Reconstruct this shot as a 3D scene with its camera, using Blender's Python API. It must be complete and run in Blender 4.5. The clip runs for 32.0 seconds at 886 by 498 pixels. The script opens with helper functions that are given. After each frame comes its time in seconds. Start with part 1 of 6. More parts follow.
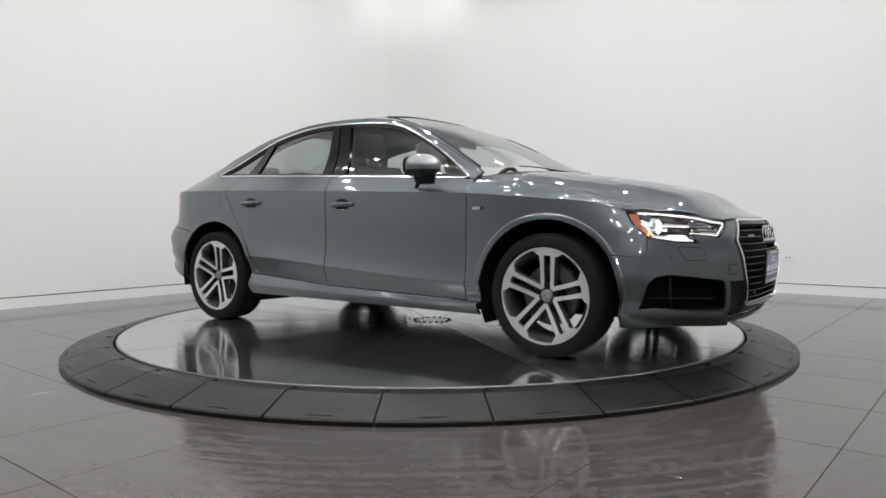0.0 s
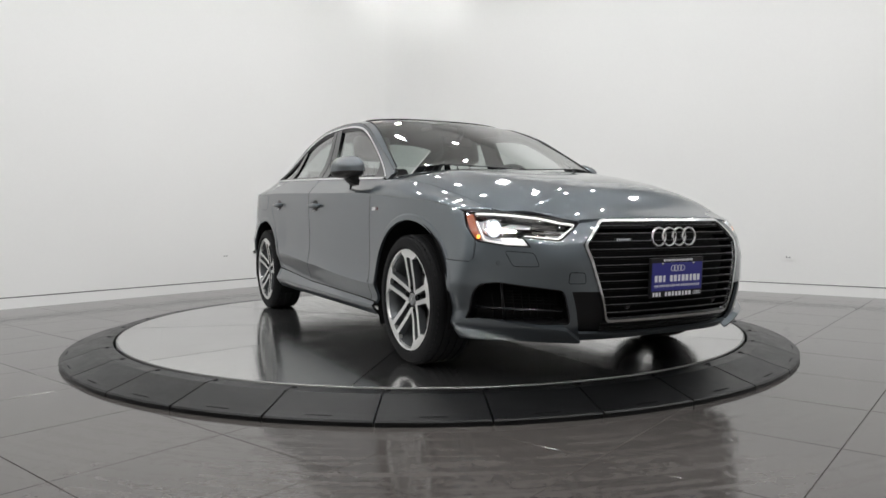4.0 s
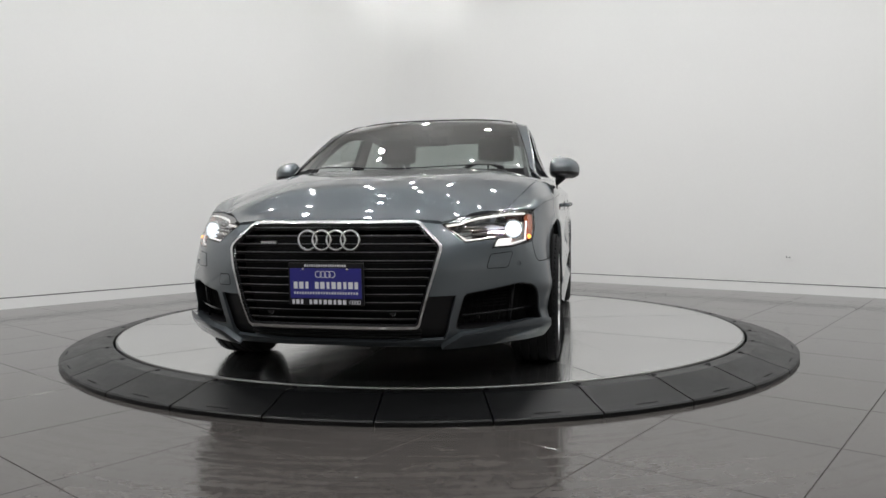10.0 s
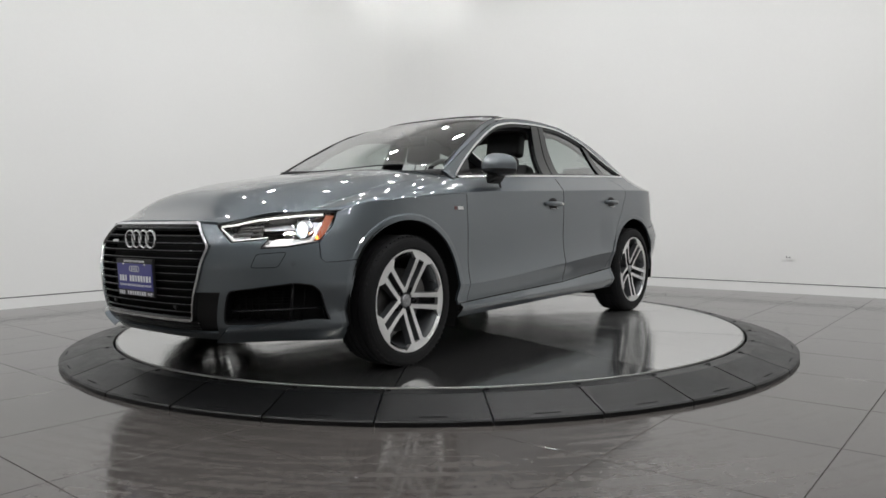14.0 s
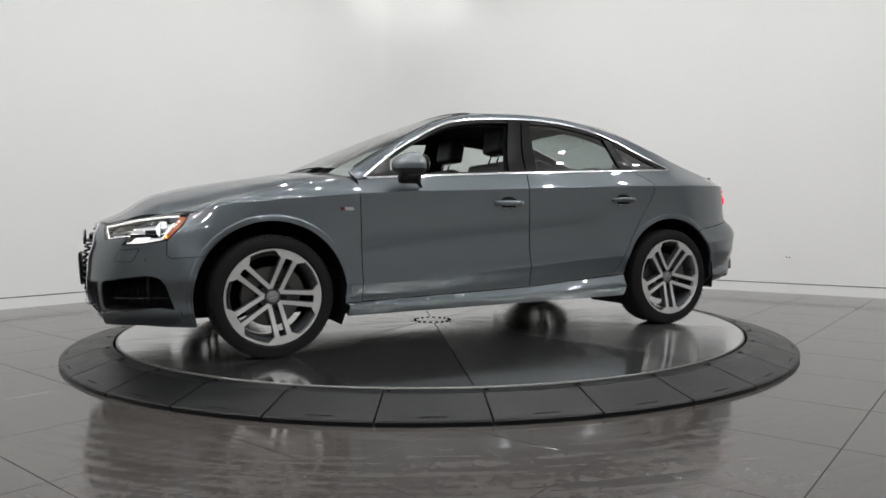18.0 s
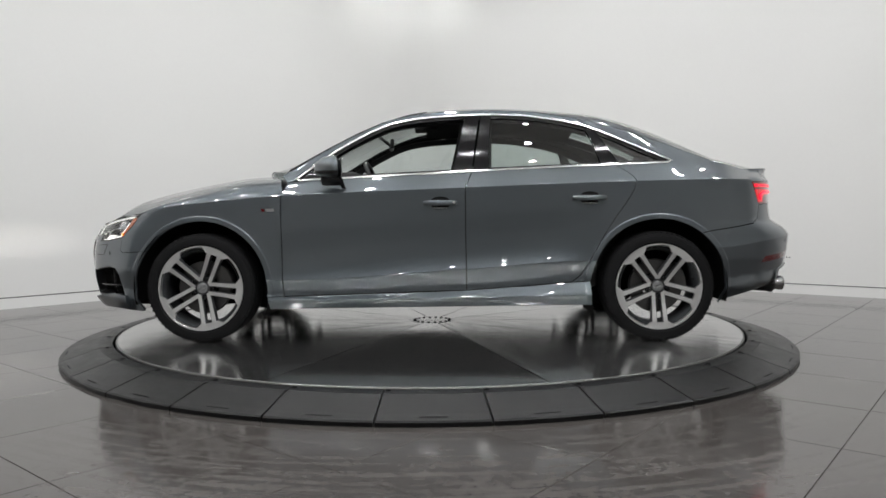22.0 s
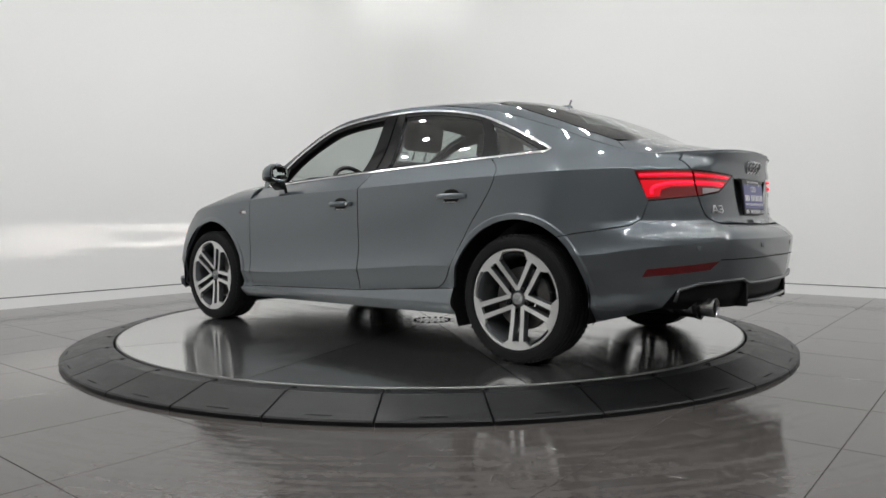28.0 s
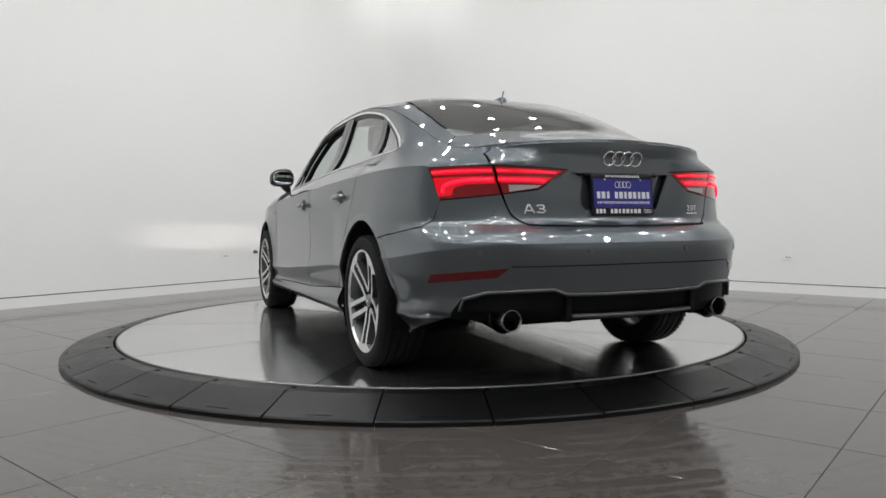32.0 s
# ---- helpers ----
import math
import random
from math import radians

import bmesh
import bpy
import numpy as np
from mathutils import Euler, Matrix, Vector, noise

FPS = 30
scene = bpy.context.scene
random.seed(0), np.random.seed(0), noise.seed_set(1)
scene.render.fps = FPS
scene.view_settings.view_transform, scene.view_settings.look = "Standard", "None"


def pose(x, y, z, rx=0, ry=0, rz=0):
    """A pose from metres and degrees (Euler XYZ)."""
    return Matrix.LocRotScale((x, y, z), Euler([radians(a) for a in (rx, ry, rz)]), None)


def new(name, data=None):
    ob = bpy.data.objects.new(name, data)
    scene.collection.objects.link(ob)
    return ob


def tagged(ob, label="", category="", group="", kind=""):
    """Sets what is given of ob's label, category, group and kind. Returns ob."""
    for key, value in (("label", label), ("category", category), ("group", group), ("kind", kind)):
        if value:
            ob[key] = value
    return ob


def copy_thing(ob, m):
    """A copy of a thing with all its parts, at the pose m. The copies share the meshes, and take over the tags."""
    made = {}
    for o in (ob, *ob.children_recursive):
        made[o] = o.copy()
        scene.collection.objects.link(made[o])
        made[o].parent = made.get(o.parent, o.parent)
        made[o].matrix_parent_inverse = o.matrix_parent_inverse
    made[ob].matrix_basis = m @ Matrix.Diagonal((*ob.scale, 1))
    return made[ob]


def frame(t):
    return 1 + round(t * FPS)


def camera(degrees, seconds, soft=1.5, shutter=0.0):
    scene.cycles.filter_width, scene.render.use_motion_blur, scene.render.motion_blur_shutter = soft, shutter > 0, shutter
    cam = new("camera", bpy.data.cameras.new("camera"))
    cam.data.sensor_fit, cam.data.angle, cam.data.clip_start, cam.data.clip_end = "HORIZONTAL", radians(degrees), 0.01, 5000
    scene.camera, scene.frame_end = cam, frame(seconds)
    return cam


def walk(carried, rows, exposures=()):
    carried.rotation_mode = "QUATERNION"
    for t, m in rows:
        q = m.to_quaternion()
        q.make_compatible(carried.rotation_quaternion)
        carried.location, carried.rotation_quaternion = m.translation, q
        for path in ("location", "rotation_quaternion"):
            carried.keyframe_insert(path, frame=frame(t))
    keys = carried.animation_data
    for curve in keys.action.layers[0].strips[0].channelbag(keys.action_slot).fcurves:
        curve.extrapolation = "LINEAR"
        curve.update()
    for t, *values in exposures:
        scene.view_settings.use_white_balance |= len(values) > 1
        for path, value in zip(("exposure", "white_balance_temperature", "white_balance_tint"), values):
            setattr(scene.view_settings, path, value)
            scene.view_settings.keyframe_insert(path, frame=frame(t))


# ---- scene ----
from mathutils.geometry import delaunay_2d_cdt

# Camera: it stands still on a tripod before the turntable.
cam = camera(64.22, 32.0, soft=1.6)
EYE = (0.0, -4.973, 0.784)
YAW, PITCH, ROLL = 0.918, 2.301, 0.346
walk(cam, [(0.0, pose(*EYE, 90 - PITCH, 0, -YAW) @ pose(0, 0, 0, 0, 0, -ROLL)),
           (32.0, pose(*EYE, 90 - PITCH, 0, -YAW) @ pose(0, 0, 0, 0, 0, -ROLL))],
     exposures=[(0.0, 0.12), (3.2, 0.14), (6.0, 0.02), (16.0, 0.0), (25.0, 0.01), (32.0, 0.03)])

# World: a closed studio room, only a faint grey beyond it.
world = bpy.data.worlds.new("world")
scene.world = world
world.use_nodes = True
world.node_tree.nodes["Background"].inputs[0].default_value = (0.8, 0.83, 0.85, 1)
world.node_tree.nodes["Background"].inputs[1].default_value = 0.02

# The room's walls run at 50 degrees to the camera's axis; u and v count along them.
ROOM = pose(0, 0, 0, 0, 0, 50)
# U_NEAR, V_NEAR: added unseen walls, set far back to dim the car's reflections.
U_NEAR, U_FAR, V_NEAR, V_FAR = -13.0, 4.195, -11.3, 3.93
CEIL = 4.45
LAMP_U = [-7.4 + 10.58 / 8 * k for k in range(9)]
LAMP_V = [-6.8 + 9.75 / 8 * k for k in range(9)]
# the spot in the corner stands closer to both walls
LAMPS = [(u + (0.3 if u == LAMP_U[-1] and v == LAMP_V[-1] else 0), v + (0.3 if u == LAMP_U[-1] and v == LAMP_V[-1] else 0)) for u in LAMP_U for v in LAMP_V]
DISC_Z = 0.0835


# ---------------------------------------------------------------- materials
def material(name, color=(0.5, 0.5, 0.5), rough=0.5, metal=0.0, coat=0.0, coat_rough=0.03, emit=None, power=0.0,
             grain=0.0, grain_scale=60.0, blotch=0.0, blotch_scale=4.0, bump=0.0, bump_scale=80.0, rough_var=0.0,
             per_object=0.0, stretch=(1, 1, 1), clear=0.0, ior=1.5):
    """A surface with variation at two scales: fine grain and broad blotches, fine relief, uneven gloss."""
    m = bpy.data.materials.new(name)
    m.use_nodes = True
    nt = m.node_tree
    b = nt.nodes["Principled BSDF"]
    b.inputs["Base Color"].default_value = (*color, 1)
    b.inputs["Roughness"].default_value = rough
    b.inputs["Metallic"].default_value = metal
    b.inputs["Coat Weight"].default_value = coat
    b.inputs["Coat Roughness"].default_value = coat_rough
    b.inputs["Transmission Weight"].default_value = clear
    b.inputs["IOR"].default_value = ior
    if emit:
        b.inputs["Emission Color"].default_value = (*emit, 1)
        b.inputs["Emission Strength"].default_value = power
    if not (grain or blotch or bump or rough_var or per_object):
        return m
    link = nt.links.new
    tc = nt.nodes.new("ShaderNodeTexCoord")
    mp = nt.nodes.new("ShaderNodeMapping")
    mp.inputs["Scale"].default_value = stretch
    link(tc.outputs["Object"], mp.inputs["Vector"])

    def tex(scale, detail):
        n = nt.nodes.new("ShaderNodeTexNoise")
        n.inputs["Scale"].default_value, n.inputs["Detail"].default_value = scale, detail
        link(mp.outputs[0], n.inputs["Vector"])
        return n.outputs["Fac"]

    def math_node(op, a, c, d=None):
        n = nt.nodes.new("ShaderNodeMath")
        n.operation = op
        for i, v in enumerate((a, c, d)):
            if v is None:
                continue
            if isinstance(v, (int, float)):
                n.inputs[i].default_value = v
            else:
                link(v, n.inputs[i])
        return n.outputs[0]

    value = None
    for amount, scale, detail in ((grain, grain_scale, 3), (blotch, blotch_scale, 4)):
        if amount:
            v = math_node("MULTIPLY_ADD", tex(scale, detail), 2 * amount, 1 - amount)
            value = v if value is None else math_node("MULTIPLY", value, v)
    if per_object:
        oi = nt.nodes.new("ShaderNodeObjectInfo")
        v = math_node("MULTIPLY_ADD", oi.outputs["Random"], 2 * per_object, 1 - per_object)
        value = v if value is None else math_node("MULTIPLY", value, v)
    if value is not None:
        mix = nt.nodes.new("ShaderNodeVectorMath")
        mix.operation = "SCALE"
        mix.inputs[0].default_value = color
        link(value, mix.inputs["Scale"])
        link(mix.outputs[0], b.inputs["Base Color"])
    if rough_var:
        link(math_node("MULTIPLY_ADD", tex(blotch_scale * 2.3, 5), 2 * rough_var, rough - rough_var), b.inputs["Roughness"])
    if bump:
        bn = nt.nodes.new("ShaderNodeBump")
        bn.inputs["Strength"].default_value, bn.inputs["Distance"].default_value = bump, 0.004
        link(tex(bump_scale, 4), bn.inputs["Height"])
        link(bn.outputs[0], b.inputs["Normal"])
    return m


def paint_material():
    """Grey metallic car paint: fine flakes under a clear coat."""
    m = material("grey_metallic_paint", (0.112, 0.129, 0.142), 0.34, 0.74, 1.0, 0.012)
    m.node_tree.nodes["Principled BSDF"].inputs["Specular IOR Level"].default_value = 0.2
    m.node_tree.nodes["Principled BSDF"].inputs["Specular Tint"].default_value = (0.3, 0.3, 0.3, 1)
    m.node_tree.nodes["Principled BSDF"].inputs["Coat IOR"].default_value = 1.85
    nt = m.node_tree
    b = nt.nodes["Principled BSDF"]
    tc = nt.nodes.new("ShaderNodeTexCoord")
    fl = nt.nodes.new("ShaderNodeTexVoronoi")
    fl.inputs["Scale"].default_value = 900
    nt.links.new(tc.outputs["Object"], fl.inputs["Vector"])
    ramp = nt.nodes.new("ShaderNodeMapRange")
    ramp.inputs["To Min"].default_value, ramp.inputs["To Max"].default_value = 0.86, 1.14
    nt.links.new(fl.outputs["Distance"], ramp.inputs["Value"])
    v = nt.nodes.new("ShaderNodeVectorMath")
    v.operation = "SCALE"
    v.inputs[0].default_value = (0.112, 0.129, 0.142)
    nt.links.new(ramp.outputs[0], v.inputs["Scale"])
    nt.links.new(v.outputs[0], b.inputs["Base Color"])
    return m


def glass_material(name, tint, rough=0.0, facing=0.085):
    """A thin pane: clear with its tint, glossy by Fresnel alone."""
    m = bpy.data.materials.new(name)
    m.use_nodes = True
    nt = m.node_tree
    nt.nodes.remove(nt.nodes["Principled BSDF"])
    tr, gl, lw, mx = (nt.nodes.new(n) for n in ("ShaderNodeBsdfTransparent", "ShaderNodeBsdfGlossy", "ShaderNodeLayerWeight", "ShaderNodeMixShader"))
    tr.inputs[0].default_value = (*tint, 1)
    gl.inputs["Roughness"].default_value = rough
    lw.inputs["Blend"].default_value = 0.5

    def calc(op, a, b):
        n = nt.nodes.new("ShaderNodeMath")
        n.operation = op
        for i, v in enumerate((a, b)):
            if isinstance(v, (int, float)):
                n.inputs[i].default_value = v
            else:
                nt.links.new(v, n.inputs[i])
        return n.outputs[0]

    # both faces of the pane reflect
    f = calc("ADD", calc("MULTIPLY", calc("POWER", lw.outputs["Facing"], 5.0), 1.0 - facing), facing)
    both_faces = calc("DIVIDE", calc("MULTIPLY", f, 2.0), calc("ADD", f, 1.0))
    nt.links.new(both_faces, mx.inputs[0])
    nt.links.new(tr.outputs[0], mx.inputs[1])
    nt.links.new(gl.outputs[0], mx.inputs[2])
    nt.links.new(mx.outputs[0], nt.nodes["Material Output"].inputs[0])
    return m


PAINT = paint_material()
WALL = material("white_wall_paint", (0.86, 0.86, 0.845), 0.62, grain=0.012, grain_scale=30, blotch=0.02, blotch_scale=0.8, bump=0.06, bump_scale=180)
CEILING = material("ceiling_paint", (0.90, 0.90, 0.89), 0.75, grain=0.015, blotch=0.03, blotch_scale=0.7)
# Shade of the wall's reveal, put into a dark colour.
GROOVE = material("shadow_groove", (0.05, 0.05, 0.05), 0.8)


def tile_material():
    """Grey porcelain, glossy, with dried mop streaks that dull the gloss."""
    m = material("grey_porcelain_tile", (0.068, 0.062, 0.058), 0.14, grain=0.10, grain_scale=22, blotch=0.10, blotch_scale=1.6, bump=0.03, bump_scale=90, per_object=0.05)
    nt = m.node_tree
    b = nt.nodes["Principled BSDF"]
    geo = nt.nodes.new("ShaderNodeNewGeometry")
    sep, comb = nt.nodes.new("ShaderNodeSeparateXYZ"), nt.nodes.new("ShaderNodeCombineXYZ")
    nt.links.new(geo.outputs["Position"], sep.inputs[0])

    def calc(op, a, c=None, d=None):
        n = nt.nodes.new("ShaderNodeMath")
        n.operation = op
        for i, v in enumerate((a, c, d)):
            if isinstance(v, (int, float)):
                n.inputs[i].default_value = v
            elif v is not None:
                nt.links.new(v, n.inputs[i])
        return n.outputs[0]

    def ramp(v, f0, f1, t0, t1):
        n = nt.nodes.new("ShaderNodeMapRange")
        for k, x in zip(("From Min", "From Max", "To Min", "To Max"), (f0, f1, t0, t1)):
            n.inputs[k].default_value = x
        nt.links.new(v, n.inputs["Value"])
        return n.outputs[0]

    def noise(v, scale, detail, warp=0.0):
        n = nt.nodes.new("ShaderNodeTexNoise")
        n.inputs["Scale"].default_value, n.inputs["Detail"].default_value, n.inputs["Distortion"].default_value = scale, detail, warp
        nt.links.new(v, n.inputs["Vector"])
        return n.outputs["Fac"]

    # the mop went round the turntable: streaks lie along circles about it
    x, y = sep.outputs[0], sep.outputs[1]
    radius = calc("SQRT", calc("ADD", calc("MULTIPLY", x, x), calc("MULTIPLY", y, y)))
    nt.links.new(calc("MULTIPLY", calc("ARCTAN2", x, calc("MULTIPLY", y, -1.0)), 3.6), comb.inputs[0])
    nt.links.new(calc("MULTIPLY", radius, 15.0), comb.inputs[1])
    streaks = noise(comb.outputs[0], 1.5, 8, 0.5)
    blots = noise(geo.outputs["Position"], 14.0, 9, 1.5)
    wet = ramp(calc("ADD", calc("MULTIPLY", streaks, 0.62), calc("MULTIPLY", blots, 0.38)), 0.47, 0.57, 0.0, 1.0)
    zone = calc("MULTIPLY", ramp(radius, 2.30, 2.55, 0.35, 1.0), ramp(radius, 3.3, 4.6, 1.0, 0.25))
    film = calc("MULTIPLY", calc("MULTIPLY", wet, zone), ramp(calc("ABSOLUTE", calc("ARCTAN2", x, calc("MULTIPLY", y, -1.0))), 0.38, 0.75, 0.85, 0.12))
    nt.links.new(ramp(film, 0.0, 1.0, 0.085, 0.29), b.inputs["Roughness"])
    old = b.inputs["Base Color"].links[0].from_socket
    tone = nt.nodes.new("ShaderNodeVectorMath")
    tone.operation = "SCALE"
    nt.links.new(old, tone.inputs[0])
    nt.links.new(ramp(film, 0.0, 1.0, 0.94, 1.20), tone.inputs["Scale"])
    nt.links.new(tone.outputs[0], b.inputs["Base Color"])
    return m


TILE = tile_material()
GROUT = material("dark_grout", (0.07, 0.062, 0.057), 0.85, grain=0.2)
RUBBER = material("black_rubber_ramp", (0.0055, 0.0057, 0.006), 0.36, grain=0.25, grain_scale=140, blotch=0.25, blotch_scale=5, bump=0.25,
                  bump_scale=240, rough_var=0.10, per_object=0.12)
STEEL = material("brushed_steel_sheet", (0.56, 0.56, 0.555), 0.19, 0.965, grain=0.05, grain_scale=90, blotch=0.12, blotch_scale=1.8,
                 rough_var=0.08, per_object=0.10)


def vary_gloss(m, low, high):
    """Each sheet has its own gloss, as its brushing runs another way."""
    nt = m.node_tree
    oi, mr = nt.nodes.new("ShaderNodeObjectInfo"), nt.nodes.new("ShaderNodeMapRange")
    mr.inputs["To Min"].default_value, mr.inputs["To Max"].default_value = low, high
    nt.links.new(oi.outputs["Random"], mr.inputs["Value"])
    tc, mp, tx, ad = (nt.nodes.new(n) for n in ("ShaderNodeTexCoord", "ShaderNodeMapping", "ShaderNodeTexNoise", "ShaderNodeMath"))
    mp.inputs["Rotation"].default_value, mp.inputs["Scale"].default_value = (0, 0, radians(-18)), (1.2, 9.0, 1.0)
    tx.inputs["Scale"].default_value, tx.inputs["Detail"].default_value, tx.inputs["Distortion"].default_value = 2.2, 8, 0.7
    ad.operation = "MULTIPLY_ADD"
    ad.inputs[1].default_value = 0.22
    nt.links.new(tc.outputs["Object"], mp.inputs["Vector"])
    nt.links.new(mp.outputs[0], tx.inputs["Vector"])
    nt.links.new(tx.outputs["Fac"], ad.inputs[0])
    nt.links.new(mr.outputs[0], ad.inputs[2])
    nt.links.new(ad.outputs[0], nt.nodes["Principled BSDF"].inputs["Roughness"])


vary_gloss(STEEL, -0.015, 0.05)


def brushed(m, angle, amount):
    """Brushing that runs straight along each sheet and smears its reflections that way."""
    nt = m.node_tree
    vt = nt.nodes.new("ShaderNodeVectorTransform")
    vt.vector_type, vt.convert_from, vt.convert_to = "VECTOR", "OBJECT", "WORLD"
    vt.inputs[0].default_value = (math.cos(angle), math.sin(angle), 0)
    b = nt.nodes["Principled BSDF"]
    b.inputs["Anisotropic"].default_value = amount
    nt.links.new(vt.outputs[0], b.inputs["Tangent"])


brushed(STEEL, radians(108), 0.90)
STEEL_EDGE = material("polished_steel_edge", (0.22, 0.22, 0.215), 0.34, 1.0)
BLACK = material("black_plastic", (0.007, 0.007, 0.0075), 0.38, grain=0.1, bump=0.1, bump_scale=300)
DARK_PLASTIC = material("dark_moulded_plastic", (0.0035, 0.0035, 0.004), 0.5, grain=0.1, bump=0.1, bump_scale=300)
DARK_PLASTIC.node_tree.nodes["Principled BSDF"].inputs["Specular IOR Level"].default_value = 0.22
EXHAUST = material("dull_exhaust_steel", (0.42, 0.42, 0.42), 0.22, 1.0)
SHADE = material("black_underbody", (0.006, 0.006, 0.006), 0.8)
GLOSS = material("gloss_black_trim", (0.006, 0.006, 0.007), 0.12, coat=0.15)
CHROME = material("bright_chrome", (0.86, 0.87, 0.88), 0.10, 1.0)
SLAT = material("dark_chrome_slat", (0.10, 0.102, 0.105), 0.28, 1.0)
CAP = material("grey_cap_paint", (0.26, 0.265, 0.27), 0.35, 0.5, coat=0.5)
SATIN = material("satin_aluminium_trim", (0.74, 0.75, 0.76), 0.20, 1.0)
TYRE = material("tyre_rubber", (0.0065, 0.0065, 0.007), 0.72, grain=0.15, grain_scale=90, bump=0.12, bump_scale=200)
RUBBER.node_tree.nodes["Principled BSDF"].inputs["Specular IOR Level"].default_value = 0.26
SHADE.node_tree.nodes["Principled BSDF"].inputs["Specular IOR Level"].default_value = 0.1
BLACK.node_tree.nodes["Principled BSDF"].inputs["Specular IOR Level"].default_value = 0.35
TYRE.node_tree.nodes["Principled BSDF"].inputs["Specular IOR Level"].default_value = 0.2
ALLOY = material("machined_alloy", (0.76, 0.76, 0.75), 0.36, 0.85, coat=0.4, grain=0.03, grain_scale=200)
ALLOY_DARK = material("dark_grey_alloy_paint", (0.10, 0.105, 0.11), 0.38, 0.6, coat=0.6)
IRON = material("brake_iron", (0.12, 0.117, 0.115), 0.35, 0.9, grain=0.2, grain_scale=120)
GLASS = glass_material("window_glass", (0.82, 0.89, 0.865), facing=0.115)
GLASS_REAR = glass_material("tinted_rear_glass", (0.74, 0.82, 0.79), facing=0.22)
LENS = glass_material("headlight_lens", (0.95, 0.96, 0.97), facing=0.03)
CABIN = material("black_cabin_leather", (0.009, 0.009, 0.0095), 0.55, grain=0.2, grain_scale=40, bump=0.2, bump_scale=120)
HEADLINER = material("dark_headliner_cloth", (0.016, 0.016, 0.016), 0.9, grain=0.1)
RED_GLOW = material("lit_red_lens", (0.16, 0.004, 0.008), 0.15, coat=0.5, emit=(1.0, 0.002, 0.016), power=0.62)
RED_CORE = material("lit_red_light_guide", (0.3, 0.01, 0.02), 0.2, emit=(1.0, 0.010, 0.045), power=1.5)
RED_LENS = material("dark_red_lens", (0.16, 0.006, 0.008), 0.12, coat=1.0, emit=(1.0, 0.005, 0.015), power=0.03)
RED_REFLECTOR = material("red_reflector", (0.10, 0.004, 0.007), 0.2, coat=0.6, grain=0.4, grain_scale=40)
WHITE_LENS = material("clear_ribbed_lens", (0.40, 0.36, 0.36), 0.2, coat=1.0)
AMBER = material("amber_reflector", (0.38, 0.075, 0.012), 0.25, coat=1.0)
DRL = material("lit_white_light_guide", (0.9, 0.9, 0.9), 0.3, emit=(1.0, 0.95, 0.88), power=0.78)
PROJECTOR = material("lit_projector_lens", (0.9, 0.9, 0.9), 0.1, emit=(0.78, 0.89, 1.0), power=1.3)
INDICATOR = material("lit_amber_lamp", (0.9, 0.4, 0.05), 0.3, emit=(1.0, 0.35, 0.05), power=3.0)
PLATE_BLUE = material("blue_plate_print", (0.022, 0.022, 0.20), 0.35, coat=0.5)
PLATE_WHITE = material("white_plate_print", (0.72, 0.72, 0.74), 0.4)
MIRROR_GLASS = material("mirror_glass", (0.85, 0.87, 0.88), 0.02, 1.0)
LAMP_GLOW = material("lamp_glow", (1, 1, 1), 0.5, emit=(1.0, 0.97, 0.92), power=30.0)
BOWL = material("silvered_lamp_bowl", (0.80, 0.81, 0.83), 0.30, 0.25, grain=0.25, grain_scale=35)
BEAM = material("beam_filament", (1, 1, 1), 0.5, emit=(1.0, 0.97, 0.9), power=42000.0)


# ---------------------------------------------------------------- helpers for meshes
def mesh_object(name, verts, faces, mat, parent=None, smooth=False, label=""):
    me = bpy.data.meshes.new(name)
    me.from_pydata([tuple(v) for v in verts], [], [tuple(f) for f in faces])
    me.materials.append(mat)
    if smooth:
        me.shade_smooth()
    ob = new(name, me)
    if parent:
        ob.parent = parent
    return tagged(ob, label)


def part(name, bm, mat, parent, label="", smooth=False, m=None):
    """Links a bmesh as one mesh object under a thing or a part."""
    me = bpy.data.meshes.new(name)
    bm.to_mesh(me)
    bm.free()
    me.materials.append(mat)
    if smooth:
        me.shade_smooth()
    ob = new(name, me)
    if parent:
        ob.parent = parent
    if m is not None:
        ob.matrix_basis = m
    return tagged(ob, label)


def share(ob, name, parent, m):
    """Another object on the same mesh."""
    o = new(name, ob.data)
    o.parent = parent
    o.matrix_basis = m
    return o


def box_bm(x0, x1, y0, y1, z0, z1, bevel=0.0, segments=2, bm=None):
    bm = bm or bmesh.new()
    r = bmesh.ops.create_cube(bm, size=1, matrix=Matrix.Translation(((x0 + x1) / 2, (y0 + y1) / 2, (z0 + z1) / 2)) @ Matrix.Diagonal((x1 - x0, y1 - y0, z1 - z0, 1)))
    if bevel:
        vs = set(r["verts"])
        bmesh.ops.bevel(bm, geom=[e for e in bm.edges if e.verts[0] in vs], offset=bevel, segments=segments, affect="EDGES", profile=0.7)
    return bm


